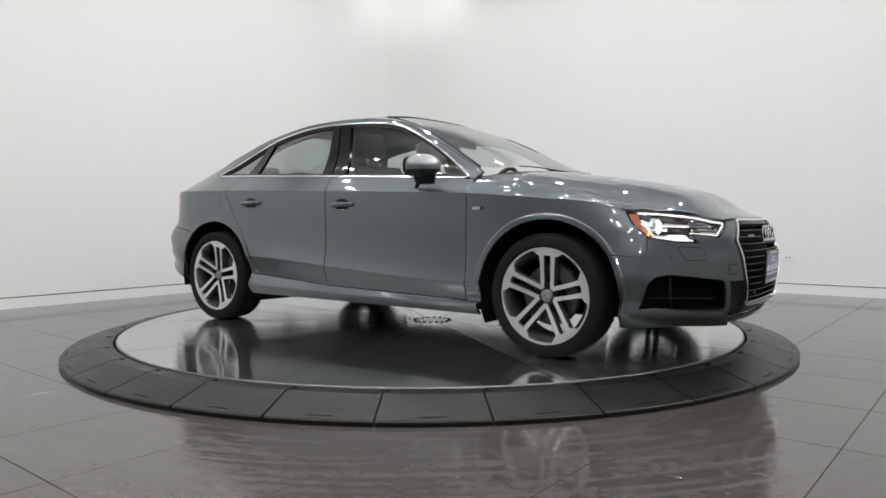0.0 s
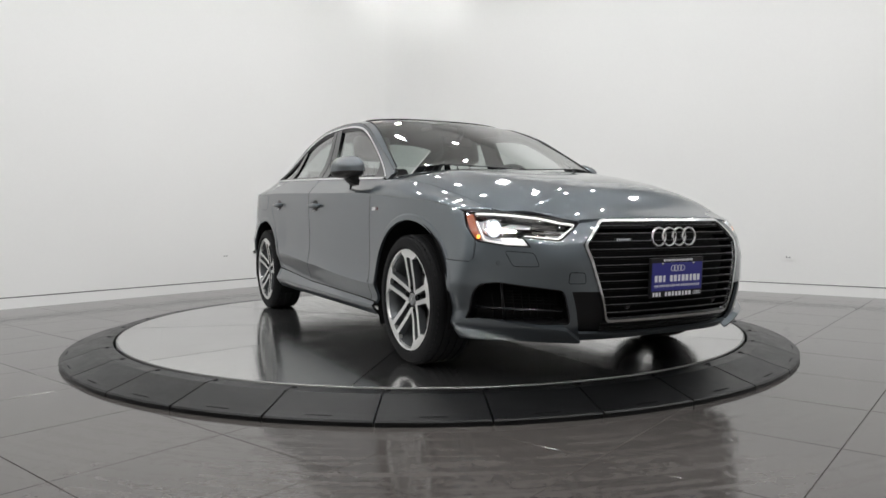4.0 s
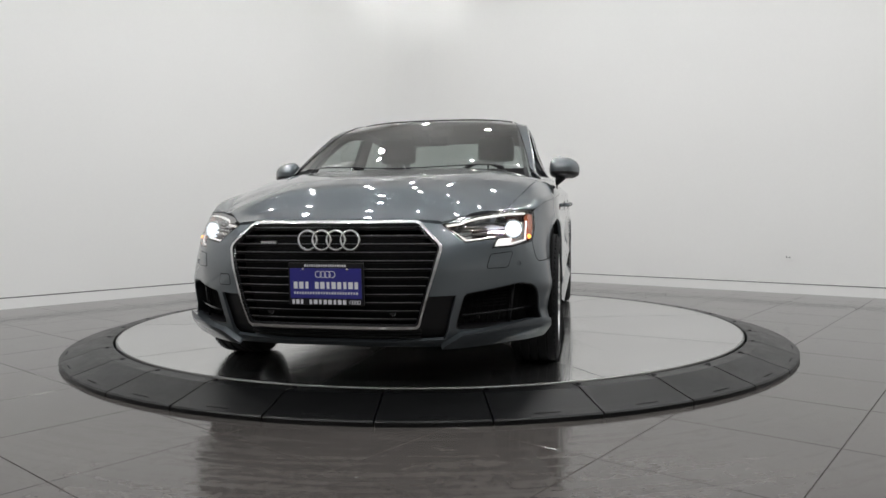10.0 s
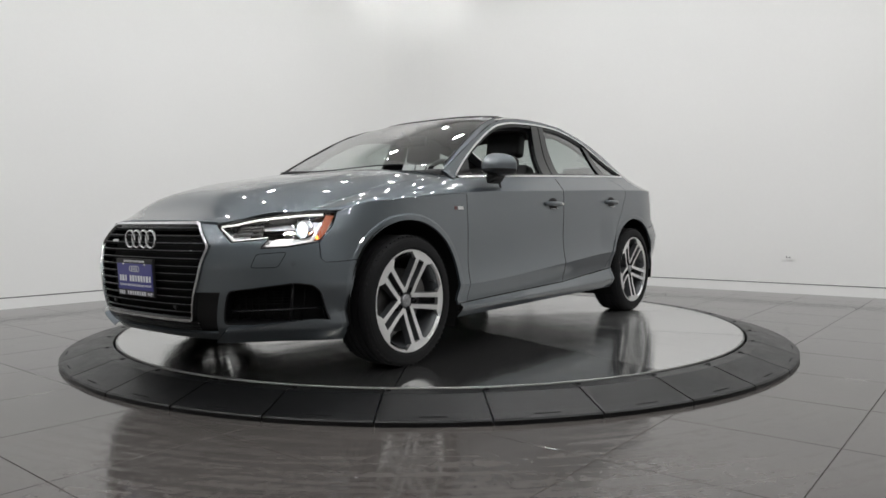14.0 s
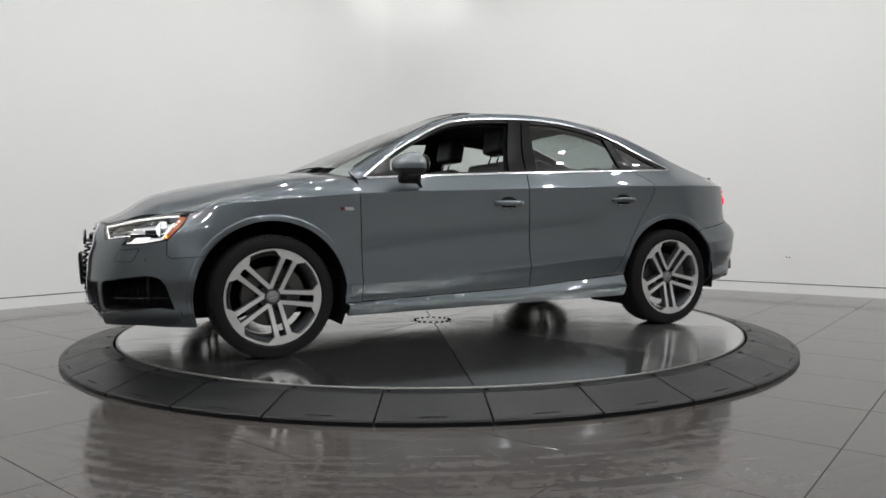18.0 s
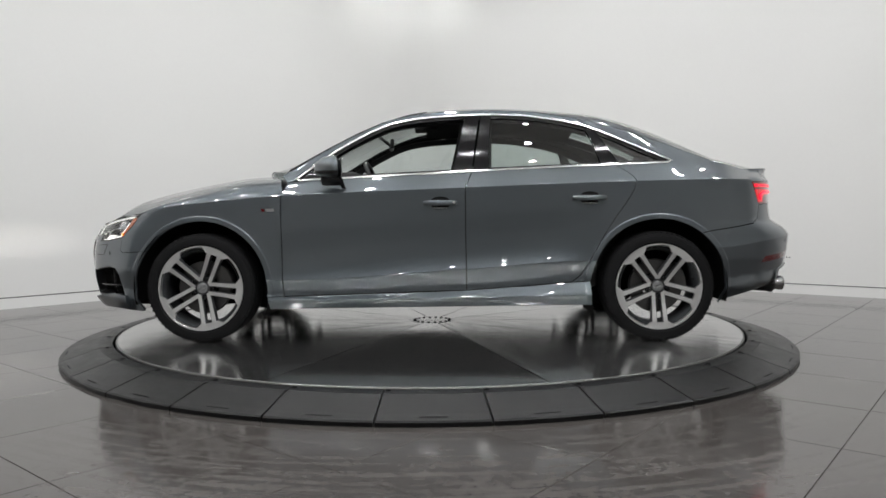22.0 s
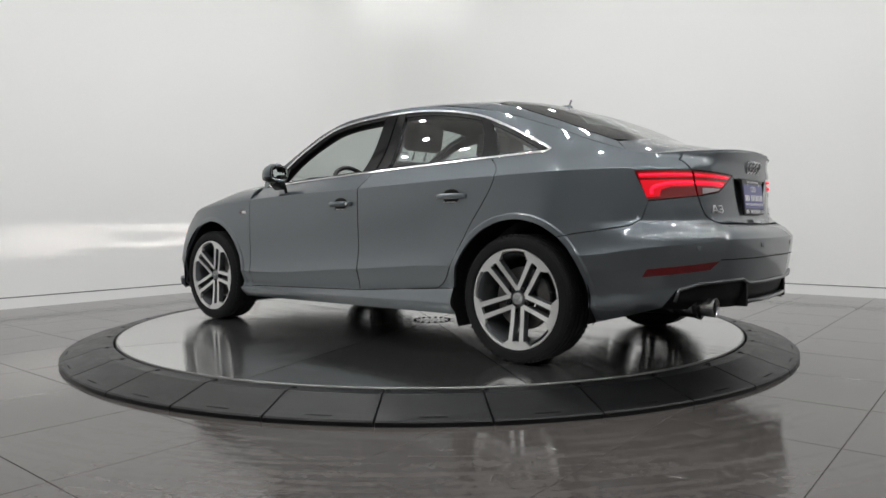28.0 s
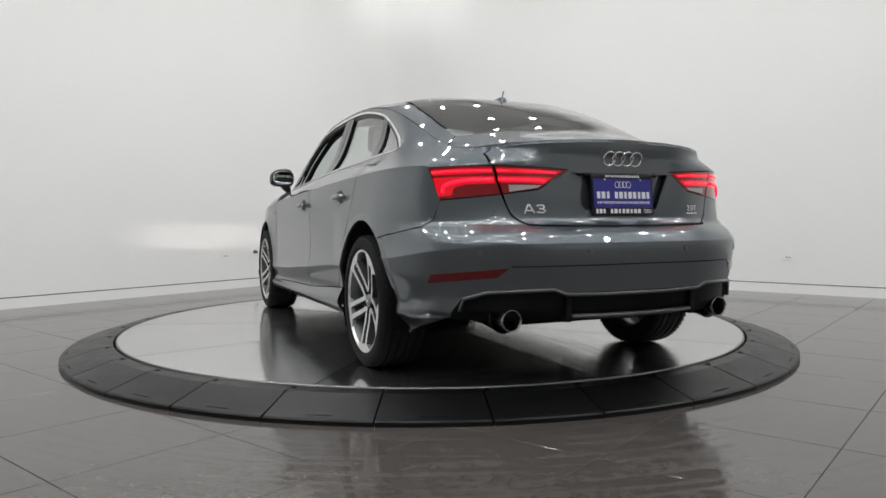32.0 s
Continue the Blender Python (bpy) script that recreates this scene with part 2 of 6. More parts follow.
def lathe_bm(profile, n=32, axis="Z", bm=None, a0=0.0, a1=math.tau):
    """A profile of (radius, height) turned round an axis."""
    bm = bm or bmesh.new()
    closed = abs(a1 - a0 - math.tau) < 1e-6
    rings = []
    for i in range(n if closed else n + 1):
        a = a0 + (a1 - a0) * i / n
        c, s = math.cos(a), math.sin(a)
        ring = []
        for r, h in profile:
            p = {"Z": (r * c, r * s, h), "Y": (r * c, h, r * s), "X": (h, r * c, r * s)}[axis]
            ring.append(bm.verts.new(p))
        rings.append(ring)
    for i in range(n):
        a, b = rings[i], rings[(i + 1) % len(rings)]
        for j in range(len(profile) - 1):
            bm.faces.new((a[j], b[j], b[j + 1], a[j + 1]))
    bmesh.ops.remove_doubles(bm, verts=bm.verts, dist=1e-5)
    return bm


def tube_bm(points, radius, n=8, closed=False, bm=None, flat=1.0):
    """A round bar along a line of points."""
    bm = bm or bmesh.new()
    pts = [Vector(p) for p in points]
    rings = []
    for i, p in enumerate(pts):
        a = pts[i - 1] if (i or closed) else p
        b = pts[(i + 1) % len(pts)] if (i + 1 < len(pts) or closed) else p
        d = (b - a).normalized()
        side = d.cross(Vector((0, 0, 1)))
        side = side.normalized() if side.length > 1e-4 else Vector((0, 1, 0))
        up = side.cross(d)
        rings.append([bm.verts.new(p + radius * (math.cos(k * math.tau / n) * side * flat + math.sin(k * math.tau / n) * up)) for k in range(n)])
    count = len(pts) if closed else len(pts) - 1
    for i in range(count):
        a, b = rings[i], rings[(i + 1) % len(pts)]
        for k in range(n):
            bm.faces.new((a[k], a[(k + 1) % n], b[(k + 1) % n], b[k]))
    if not closed:
        bm.faces.new(rings[0])
        bm.faces.new(rings[-1])
    bmesh.ops.recalc_face_normals(bm, faces=bm.faces)
    return bm


# ---------------------------------------------------------------- the room
def build_room():
    def slab(name, u0, u1, v0, v1, z0, z1, mat, label):
        ob = part(name, box_bm(u0, u1, v0, v1, z0, z1), mat, None)
        ob.matrix_basis = ROOM
        return tagged(ob, label, kind="structure")

    t = 0.2
    for name, u0, u1, v0, v1, gu, gv in (
            ("wall_north", U_NEAR - t, U_FAR - 0.55, V_FAR, V_FAR + t, 0, 1),
            ("wall_east", U_FAR, U_FAR + t, V_NEAR, V_FAR - 0.55, 1, 0),
            ("wall_south", U_NEAR - t, U_FAR + t, V_NEAR - t, V_NEAR, 0, -1),
            ("wall_west", U_NEAR - t, U_NEAR, V_NEAR, V_FAR, -1, 0)):
        w = slab(name, u0, u1, v0, v1, 0.108, CEIL, WALL, "plain white painted wall")
        base = part("baseboard", box_bm(u0, u1, v0, v1, 0.0, 0.098), WALL, None)
        base.matrix_basis = ROOM
        tagged(base, "flush white baseboard under a dark reveal", kind="structure")
        g = part("trim", box_bm(u0 + 0.012 * abs(gu), u1 - 0.0 * gu, v0, v1, 0.098, 0.108), GROOVE, None)
        g.matrix_basis = ROOM @ pose(0.012 * gu, 0.012 * gv, 0)
        tagged(g, "dark recessed reveal line in the wall", kind="structure")
    # the far corner is rounded off
    def cove(name, r, z0, z1, mat, label):
        arc = [(U_FAR - r + r * math.cos(a), V_FAR - r + r * math.sin(a)) for a in np.linspace(0, math.pi / 2, 25)]
        back = [arc[-1], (U_FAR - r, V_FAR + t), (U_FAR + t, V_FAR + t), (U_FAR + t, V_FAR - r), arc[0]]
        verts, faces = [], []
        for line in (arc, back):
            k = len(verts)
            verts += [(u, v, z) for u, v in line for z in (z0, z1)]
            faces += [(k + 2 * i, k + 2 * i + 1, k + 2 * i + 3, k + 2 * i + 2) for i in range(len(line) - 1)]
        ob = mesh_object(name, verts, faces, mat, smooth=True)
        for p in ob.data.polygons[len(arc) - 1:]:
            p.use_smooth = False
        ob.matrix_basis = ROOM
        return tagged(ob, label, kind="structure")
    cove("wall_corner", 0.55, 0.108, CEIL, WALL, "rounded white wall corner")
    cove("baseboard", 0.55, 0.0, 0.098, WALL, "rounded white baseboard under a dark reveal")
    cove("trim", 0.53, 0.098, 0.108, GROOVE, "dark recessed reveal line in the wall")
    slab("ceiling", U_NEAR - t, U_FAR + t, V_NEAR - t, V_FAR + t, CEIL, CEIL + 0.2, CEILING, "plain pale ceiling")
    floor = slab("floor", U_NEAR - t, U_FAR + t, V_NEAR - t, V_FAR + t, -0.2, -0.004, GROUT, "grey porcelain tile floor with dark joints")
    return floor


def build_tiles(floor):
    """Square tiles 0.605 m apart with narrow joints; those in view are pieces of their own."""
    pitch, gap = 0.605, 0.0032
    h = pitch / 2 - gap / 2
    bm = bmesh.new()
    box_bm(-h, h, -h, h, -0.02, 0.0, bm=bm)
    bmesh.ops.bevel(bm, geom=[e for e in bm.edges if all(v.co.z > -0.01 for v in e.verts)], offset=0.0008, segments=1, affect="EDGES")
    me = bpy.data.meshes.new("tile")
    bm.to_mesh(me)
    bm.free()
    me.materials.append(TILE)
    far_v, far_f = [], []
    count = 0
    for i in range(-24, 9):
        for j in range(-24, 9):
            u, v = -2.325 + pitch * (i + 4.5), -2.145 + pitch * (j + 4.5)
            if not (U_NEAR - pitch < u < U_FAR + pitch and V_NEAR - pitch < v < V_FAR + pitch):
                continue
            p = ROOM @ Vector((u, v, 0))
            if p.y > -4.7 and count < 300 and abs(p.x) < 5.6:
                if p.xy.length < 1.6:
                    continue
                ob = new("tile", me)
                ob.parent = floor
                ob.matrix_basis = Matrix.Translation((u, v, 0))
                count += 1
            else:
                k = len(far_v)
                far_v += [(u - h, v - h, 0), (u + h, v - h, 0), (u + h, v + h, 0), (u - h, v + h, 0)]
                far_f.append((k, k + 1, k + 2, k + 3))
    rest = mesh_object("tile_field", far_v, far_f, TILE, floor)
    tagged(rest, kind="stuff")


def build_lamps():
    """Recessed ceiling spots in a grid, each with its trim ring and glowing face."""
    spot = new("ceiling_spot", None)
    part("trim_ring", lathe_bm([(0.055, 0.012), (0.058, 0.0), (0.085, -0.006), (0.09, 0.0), (0.09, 0.004)], 24), SATIN, spot, smooth=True)
    part("lamp_face", lathe_bm([(0.0, 0.006), (0.056, 0.006)], 20), LAMP_GLOW, spot)
    first = True
    for u, v in LAMPS:
        m = ROOM @ Matrix.Translation((u, v, CEIL - 0.006))
        if first:
            spot.matrix_basis, ob, first = m, spot, False
            tagged(spot, "round recessed ceiling spot, lit warm white", "ceiling light", "ceiling spots")
        else:
            ob = copy_thing(spot, m)
    # The spots' light: wide downlights.
    for u, v in LAMPS:
        data = bpy.data.lights.new("spot_light", "SPOT")
        data.energy, data.color = 27.6, (0.985, 0.990, 1.0)
        data.spot_size, data.spot_blend, data.shadow_soft_size = radians(172), 0.75, 0.05
        lamp = new("spot_light", data)
        lamp.matrix_basis = ROOM @ Matrix.Translation((u, v, CEIL - 0.03))


def outlet(name, pos, turn, w, h, holes, label):
    ob = part(name, box_bm(-w / 2, w / 2, -0.006, 0.0, -h / 2, h / 2, 0.002), WALL, None)
    ob.matrix_basis = ROOM @ pose(*pos, 0, 0, turn)
    for x in holes:
        part("socket", box_bm(x - 0.006, x + 0.006, -0.008, -0.005, -0.006, 0.006), GROOVE, ob)
    return tagged(ob, label, "wall outlet")


def build_turntable():
    # Ramp ring: 32 black rubber wedges round the disc, standing still.
    ring = new("ramp_ring", None)
    tagged(ring, "black rubber ramp ring of wedge blocks around the turntable", "turntable ramp")
    r0, r1, step = 2.047, 2.325, 11.25
    prof = [(r0, 0.0), (r0, 0.078), (r0 + 0.006, 0.081), (r0 + 0.075, 0.079), (r1 - 0.055, 0.036), (r1 - 0.008, 0.024), (r1, 0.018), (r1, 0.0)]
    bm = bmesh.new()
    n = 8
    half = radians(step / 2) - 0.0017
    rows = [[bm.verts.new((r * math.cos(a), r * math.sin(a), z)) for r, z in prof] for a in [half * (2 * i / n - 1) for i in range(n + 1)]]
    for i in range(n):
        for j in range(len(prof) - 1):
            bm.faces.new((rows[i][j], rows[i + 1][j], rows[i + 1][j + 1], rows[i][j + 1]))
    bm.faces.new(rows[0])
    bm.faces.new(rows[-1][::-1])
    bmesh.ops.recalc_face_normals(bm, faces=bm.faces)
    first = None
    bolt = mark = None
    for k in range(32):
        m = pose(0, 0, 0, 0, 0, -84.3 + step * (k + 0.5))
        if first is None:
            first = block = part("block", bm, RUBBER, ring, m=m)
        else:
            block = share(first, "block", ring, m)
        bm2 = pose((r0 + 0.035) * math.cos(half * 0.93), -(r0 + 0.035) * math.sin(half * 0.93), 0.0815)
        if bolt is None:
            bolt = part("bolt", lathe_bm([(0.0, 0.003), (0.010, 0.003), (0.012, 0.0)], 10), SHADE, block, m=bm2)
        else:
            share(bolt, "bolt", block, bm2)
        mm = pose(r1 - 0.034, 0, 0.0312, 0, 14, 0)
        mark = part("mould_mark", box_bm(-0.002, 0.002, -0.055, 0.055, -0.002, 0.0008), SHADE, block, m=mm) if mark is None else share(mark, "mould_mark", block, mm) and mark
    # Disc: ten brushed steel sheets on a drum, turning with the car.
    disc = part("turntable", lathe_bm([(0.0, 0.0), (2.030, 0.0), (2.030, 0.072), (0.0, 0.072)], 96), SHADE, None)
    tagged(disc, "round turntable of brushed steel wedge sheets", "turntable")
    sector = bmesh.new()
    n, gap = 9, 0.003
    rows = []
    for i in range(n + 1):
        a = radians(36) * i / n
        rows.append([sector.verts.new((r * math.cos(a), r * math.sin(a), z)) for r, z in ((0.16, 0.08), (2.025, 0.08))])
    for i in range(n):
        sector.faces.new((rows[i][0], rows[i][1], rows[i + 1][1], rows[i + 1][0]))
    for v in sector.verts:
        a = math.atan2(v.co.y, v.co.x)
        v.co += Vector((-math.sin(radians(18)), math.cos(radians(18)), 0)) * (-gap if a > radians(18) else gap) * (1 if abs(a - radians(18)) > radians(17) else 0)
    first = None
    for k in range(10):
        m = pose(0, 0, DISC_Z - 0.08, 0, 0, 34.4 + 36 * k)
        first = part("steel_sheet", sector, STEEL, disc, m=m) if first is None else share(first, "steel_sheet", disc, m) and first
    part("edge_band", lathe_bm([(2.025, 0.0835), (2.029, 0.0843), (2.033, 0.082), (2.034, 0.078), (2.034, 0.03)], 160), STEEL_EDGE, disc, smooth=True)
    part("hub_cover", lathe_bm([(0.0, 0.0845), (0.155, 0.0845), (0.158, 0.0835)], 48), STEEL, disc)
    rivet = None
    for k in range(18):
        m = pose(0.125 * math.cos(k * math.tau / 18), 0.125 * math.sin(k * math.tau / 18), 0.0845)
        rivet = part("bolt", lathe_bm([(0.0, 0.004), (0.009, 0.004), (0.011, 0.0)], 10), SHADE, disc, m=m) if rivet is None else share(rivet, "bolt", disc, m) and rivet
    return disc


FLOOR = build_room()
# wall outlets, and a capped pipe end
outlet("wall_outlet", (0.955, V_FAR, 0.388), 0, 0.072, 0.115, (-0.016, 0.016), "white duplex wall outlet")
outlet("wall_outlet", (U_FAR, -1.349, 0.380), -90, 0.118, 0.062, (-0.014, 0.014), "white wide wall outlet")
knob = part("pipe_stub", lathe_bm([(0.0, -0.045), (0.016, -0.043), (0.020, -0.030), (0.010, -0.026), (0.010, 0.0), (0.024, 0.0)], 16, "Y"), IRON, None, smooth=True)
knob.matrix_basis = ROOM @ pose(1.362, V_FAR, 0.422)
tagged(knob, "dark capped pipe stub in the white wall", "pipe")
build_lamps()
DISC = build_turntable()


# ---------------------------------------------------------------- the car's body surface
# Car space: x forward from the rear axle, y to its left, z up from the disc. XM moves the origin to mid-wheelbase.
XM = 1.3185
NX, XA, XR = 3.0, 2.30, -0.10
WHEEL_R, HUB_F, HUB_R = 0.317, 2.637, 0.0


def curve(*pts):
    """A smooth monotone line through a few (x, value) pairs."""
    xs, ys = np.array([p[0] for p in pts], float), np.array([p[1] for p in pts], float)
    h, d = np.diff(xs), np.diff(ys) / np.diff(xs)
    m = np.r_[d[0], np.where(d[1:] * d[:-1] > 0, 2 * d[1:] * d[:-1] / (d[1:] + d[:-1] + 1e-12), 0), d[-1]]

    def f(x):
        x = np.clip(np.asarray(x, float), xs[0], xs[-1])
        i = np.clip(np.searchsorted(xs, x) - 1, 0, len(xs) - 2)
        t = (x - xs[i]) / h[i]
        return ((2 * t**3 - 3 * t**2 + 1) * ys[i] + (t**3 - 2 * t**2 + t) * h[i] * m[i]
                + (-2 * t**3 + 3 * t**2) * ys[i + 1] + (t**3 - t**2) * h[i] * m[i + 1])
    return f


def arc_table(n, ax, ay):
    """Unit superellipse by arc length: s from 0 (flank) to 1 (middle)."""
    a = np.linspace(0, np.pi / 2, 4001)
    xi, eta = np.sin(a) ** (2 / n), np.cos(a) ** (2 / n)
    s = np.r_[0, np.cumsum(np.hypot(np.diff(xi) * ax, np.diff(eta) * ay))]
    return s, xi, eta, s[-1]


F_S, F_XI, F_ETA, F_LEN = arc_table(NX, 1.2, 0.875)
R_S, R_XI, R_ETA, R_LEN = arc_table(2.9, 0.83, 0.86)

nose_x = curve((0.15, 3.40), (0.20, 3.455), (0.27, 3.50), (0.40, 3.525), (0.50, 3.525), (0.60, 3.505), (0.66, 3.475), (0.70, 3.445), (0.80, 3.40), (1.1, 3.35))
tail_x = curve((0.15, -0.78), (0.25, -0.865), (0.33, -0.925), (0.45, -0.945), (0.608, -0.963), (0.616, -0.958), (0.65, -0.930), (0.675, -0.885), (0.70, -0.845),
               (0.80, -0.83), (0.90, -0.833), (0.96, -0.838), (1.0, -0.846), (1.04, -0.850), (1.3, -0.85))
hood_mid = curve((2.10, 0.990), (2.40, 0.9848), (2.66, 0.9531), (2.94, 0.9106), (3.10, 0.874), (3.19, 0.8454), (3.33, 0.7567), (3.45, 0.7044), (3.55, 0.65))
roof_mid = curve((-0.92, 1.030), (-0.80, 1.040), (-0.62, 1.069), (-0.47, 1.108), (-0.25, 1.207), (0.0, 1.302), (0.22, 1.362), (0.40, 1.387), (0.70, 1.408),
                 (1.0, 1.418), (1.25, 1.410), (1.42, 1.383), (1.60, 1.322), (1.90, 1.206), (2.20, 1.077), (2.42, 0.978), (2.6, 0.90))


hood_drop = curve((2.25, 0.069), (2.6, 0.0895), (2.9, 0.1461), (3.2, 0.2435), (3.4, 0.2005), (3.5, 0.19))


def hood_crease(x):
    """Where the bonnet's dome ends in a keen line, y off the middle."""
    return 0.492 + (2.913 - np.asarray(x, float)) * 0.165


def hood_z(x, y):
    drop = hood_drop(x)
    power = np.interp(x, [2.25, 2.9], [4.97, 3.11])
    fade = np.clip((3.30 - np.asarray(x)) / 0.25, 0, 1)
    d = hood_crease(x) - np.abs(y)
    step = 0.005 * fade * np.where(d > 0, np.exp(-np.maximum(d, 0) / 0.06), 1.0)
    return hood_mid(x) - drop * (np.abs(y) / 0.8) ** power - step


def nose_top(x, y):
    """Height of the nose's upper edge, over the lamps, y off the middle."""
    mid = nose_mid(x)
    drop = np.interp(x, [2.25, 2.9, 3.0, 3.4], [0.085, 0.108, 0.108, 0.148])
    return mid - drop * (np.abs(y) / 0.8) ** np.interp(x, [2.25, 2.9], [5.0, 2.8]) - 0.005 * np.clip((3.30 - np.asarray(x)) / 0.25, 0, 1)


nose_mid = curve((2.10, 1.018), (2.40, 0.999), (2.66, 0.952), (2.94, 0.876), (3.19, 0.797), (3.33, 0.745), (3.45, 0.702), (3.55, 0.65))

# Lines along the flank, from the bottom up: height and half width.
LINE_Z = (curve((-0.9, 0.285), (-0.38, 0.235), (0.38, 0.205), (2.25, 0.19), (3.0, 0.172), (3.5, 0.19)),
          curve((-0.9, 0.345), (-0.38, 0.302), (0.38, 0.272), (2.25, 0.25), (3.0, 0.25), (3.5, 0.25)),
          curve((-0.9, 0.405), (-0.64, 0.392), (-0.38, 0.357), (0.3, 0.36), (0.486, 0.345), (1.1, 0.30), (2.16, 0.268), (2.4, 0.30), (3.5, 0.31)),
          curve((-0.9, 0.46), (-0.3, 0.47), (0.42, 0.466), (1.125, 0.421), (2.17, 0.364), (2.6, 0.40), (3.5, 0.42)),
          curve((-0.9, 0.61), (-0.64, 0.577), (-0.33, 0.540), (-0.1, 0.56), (0.4, 0.62), (2.2, 0.60), (3.0, 0.56), (3.5, 0.54)),
          curve((-0.9, 0.925), (-0.5, 0.930), (0.143, 0.921), (1.103, 0.890), (2.164, 0.850), (2.45, 0.826), (2.65, 0.808), (2.86, 0.788), (2.93, 0.772), (3.02, 0.742)),
          curve((-0.9, 0.948), (-0.6, 0.968), (-0.3, 0.999), (-0.05, 1.027), (1.049, 0.991), (2.129, 0.938)),
          curve((-0.9, 0.965), (-0.65, 0.995), (-0.46, 1.030), (-0.27, 1.090), (-0.11, 1.153), (0.04, 1.205), (0.26, 1.275), (0.44, 1.315), (0.73, 1.358), (1.0, 1.367), (1.25, 1.356),
                (1.42, 1.338), (1.60, 1.290), (1.87, 1.155), (2.2, 0.965)))
LINE_Y = (curve((-0.9, 0.77), (-0.3, 0.80), (0.3, 0.85), (2.3, 0.85), (3.5, 0.82)),
          curve((-0.9, 0.856), (-0.3, 0.866), (0.3, 0.893), (2.3, 0.893), (3.5, 0.865)),
          curve((-0.9, 0.848), (-0.3, 0.858), (0.3, 0.859), (2.3, 0.860), (3.5, 0.868)),
          curve((-0.9, 0.868), (-0.3, 0.884), (0.4, 0.886), (2.2, 0.886), (2.6, 0.886), (3.5, 0.876)),
          curve((-0.9, 0.884), (-0.4, 0.890), (0.0, 0.882), (0.6, 0.874), (1.8, 0.873), (2.637, 0.884), (3.5, 0.880)),
          curve((-0.9, 0.838), (-0.2, 0.862), (0.6, 0.868), (2.16, 0.866)),
          curve((-0.9, 0.775), (-0.35, 0.745), (-0.08, 0.742), (1.0, 0.770), (2.1, 0.752)),
          curve((-0.9, 0.735), (-0.46, 0.660), (-0.2, 0.628), (0.04, 0.616), (0.4, 0.602), (1.0, 0.604), (1.25, 0.612), (1.6, 0.640), (1.87, 0.682), (2.2, 0.727)))


def knots(x, eta):
    """Heights and half widths of the eight lines at station x (eta: how far the plan has drawn in, 1 on the flank)."""
    Z = [f(x) for f in LINE_Z]
    Y = [f(x) for f in LINE_Y]
    w = np.clip((x - 2.16) / 0.07, 0, 1)
    w = w * w * (3 - 2 * w)
    far = np.clip((x - 2.97) / 0.05, 0, 1)
    for k, wide in ((5, 0.866), (6, 0.80), (7, 0.70)):
        v = far if k == 5 else w
        Z[k] = (1 - v) * Z[k] + v * nose_top(x, wide * eta)
        Y[k] = (1 - w) * Y[k] + w * wide
    for k in range(1, 8):
        Z[k] = np.maximum(Z[k], Z[k - 1] + 0.008)
    return np.array(Z), np.array(Y)


def flank_width(x, z, eta):
    Z, Y = knots(x, eta)
    z = np.clip(z, Z[0], Z[-1])
    D = np.diff(Y, axis=0) / np.diff(Z, axis=0)
    H = np.diff(Z, axis=0)
    mid = (D[1:] * H[:-1] + D[:-1] * H[1:]) / (H[1:] + H[:-1])
    lim = 3.0 * np.minimum(np.abs(D[1:]), np.abs(D[:-1])) + 0.04
    mid = np.clip(mid, -lim, lim)
    low, high = np.concatenate((D[:1], mid)), np.concatenate((mid, D[-1:]))
    for k, keen in ((1, 0.6), (2, 0.6), (3, 0.95), (4, 0.95), (5, 0.92)):
        keen = keen * (np.clip((3.02 - x) / 0.30, 0, 1) if k == 5 else np.clip((-0.15 - x) / 0.10, 0, 1) if k == 4 else 1.0)
        high[k - 1] = (1 - keen) * high[k - 1] + keen * D[k - 1]
        low[k] = (1 - keen) * low[k] + keen * D[k]
    out = np.zeros_like(x)
    for k in range(7):
        t = np.clip((z - Z[k]) / H[k], 0, 1)
        v = ((2 * t**3 - 3 * t**2 + 1) * Y[k] + (t**3 - 2 * t**2 + t) * H[k] * low[k] + (-2 * t**3 + 3 * t**2) * Y[k + 1] + (t**3 - t**2) * H[k] * high[k])
        out = np.where((z >= Z[k]) & ((z <= Z[k + 1]) | (k == 6)), v, out)
    # the ledges over the doors' lower line and over the rear bumper's line
    def ledge(zc, rise, fade):
        t = (z - zc) / rise
        return np.where(t < 1, 1 - (1 - np.clip(t, 0, 1)) ** 2, 0.5 + 0.5 * np.cos(np.pi * np.clip((t - 1) / fade, 0, 1)))
    out = out - 0.012 * ledge(Z[3], 0.10, 2.6) * np.clip((x - 0.36) / 0.20, 0, 1) * np.clip((2.36 - x) / 0.22, 0, 1)
    return out - 0.010 * ledge(Z[4], 0.08, 2.0) * np.clip((-0.25 - x) / 0.15, 0, 1)


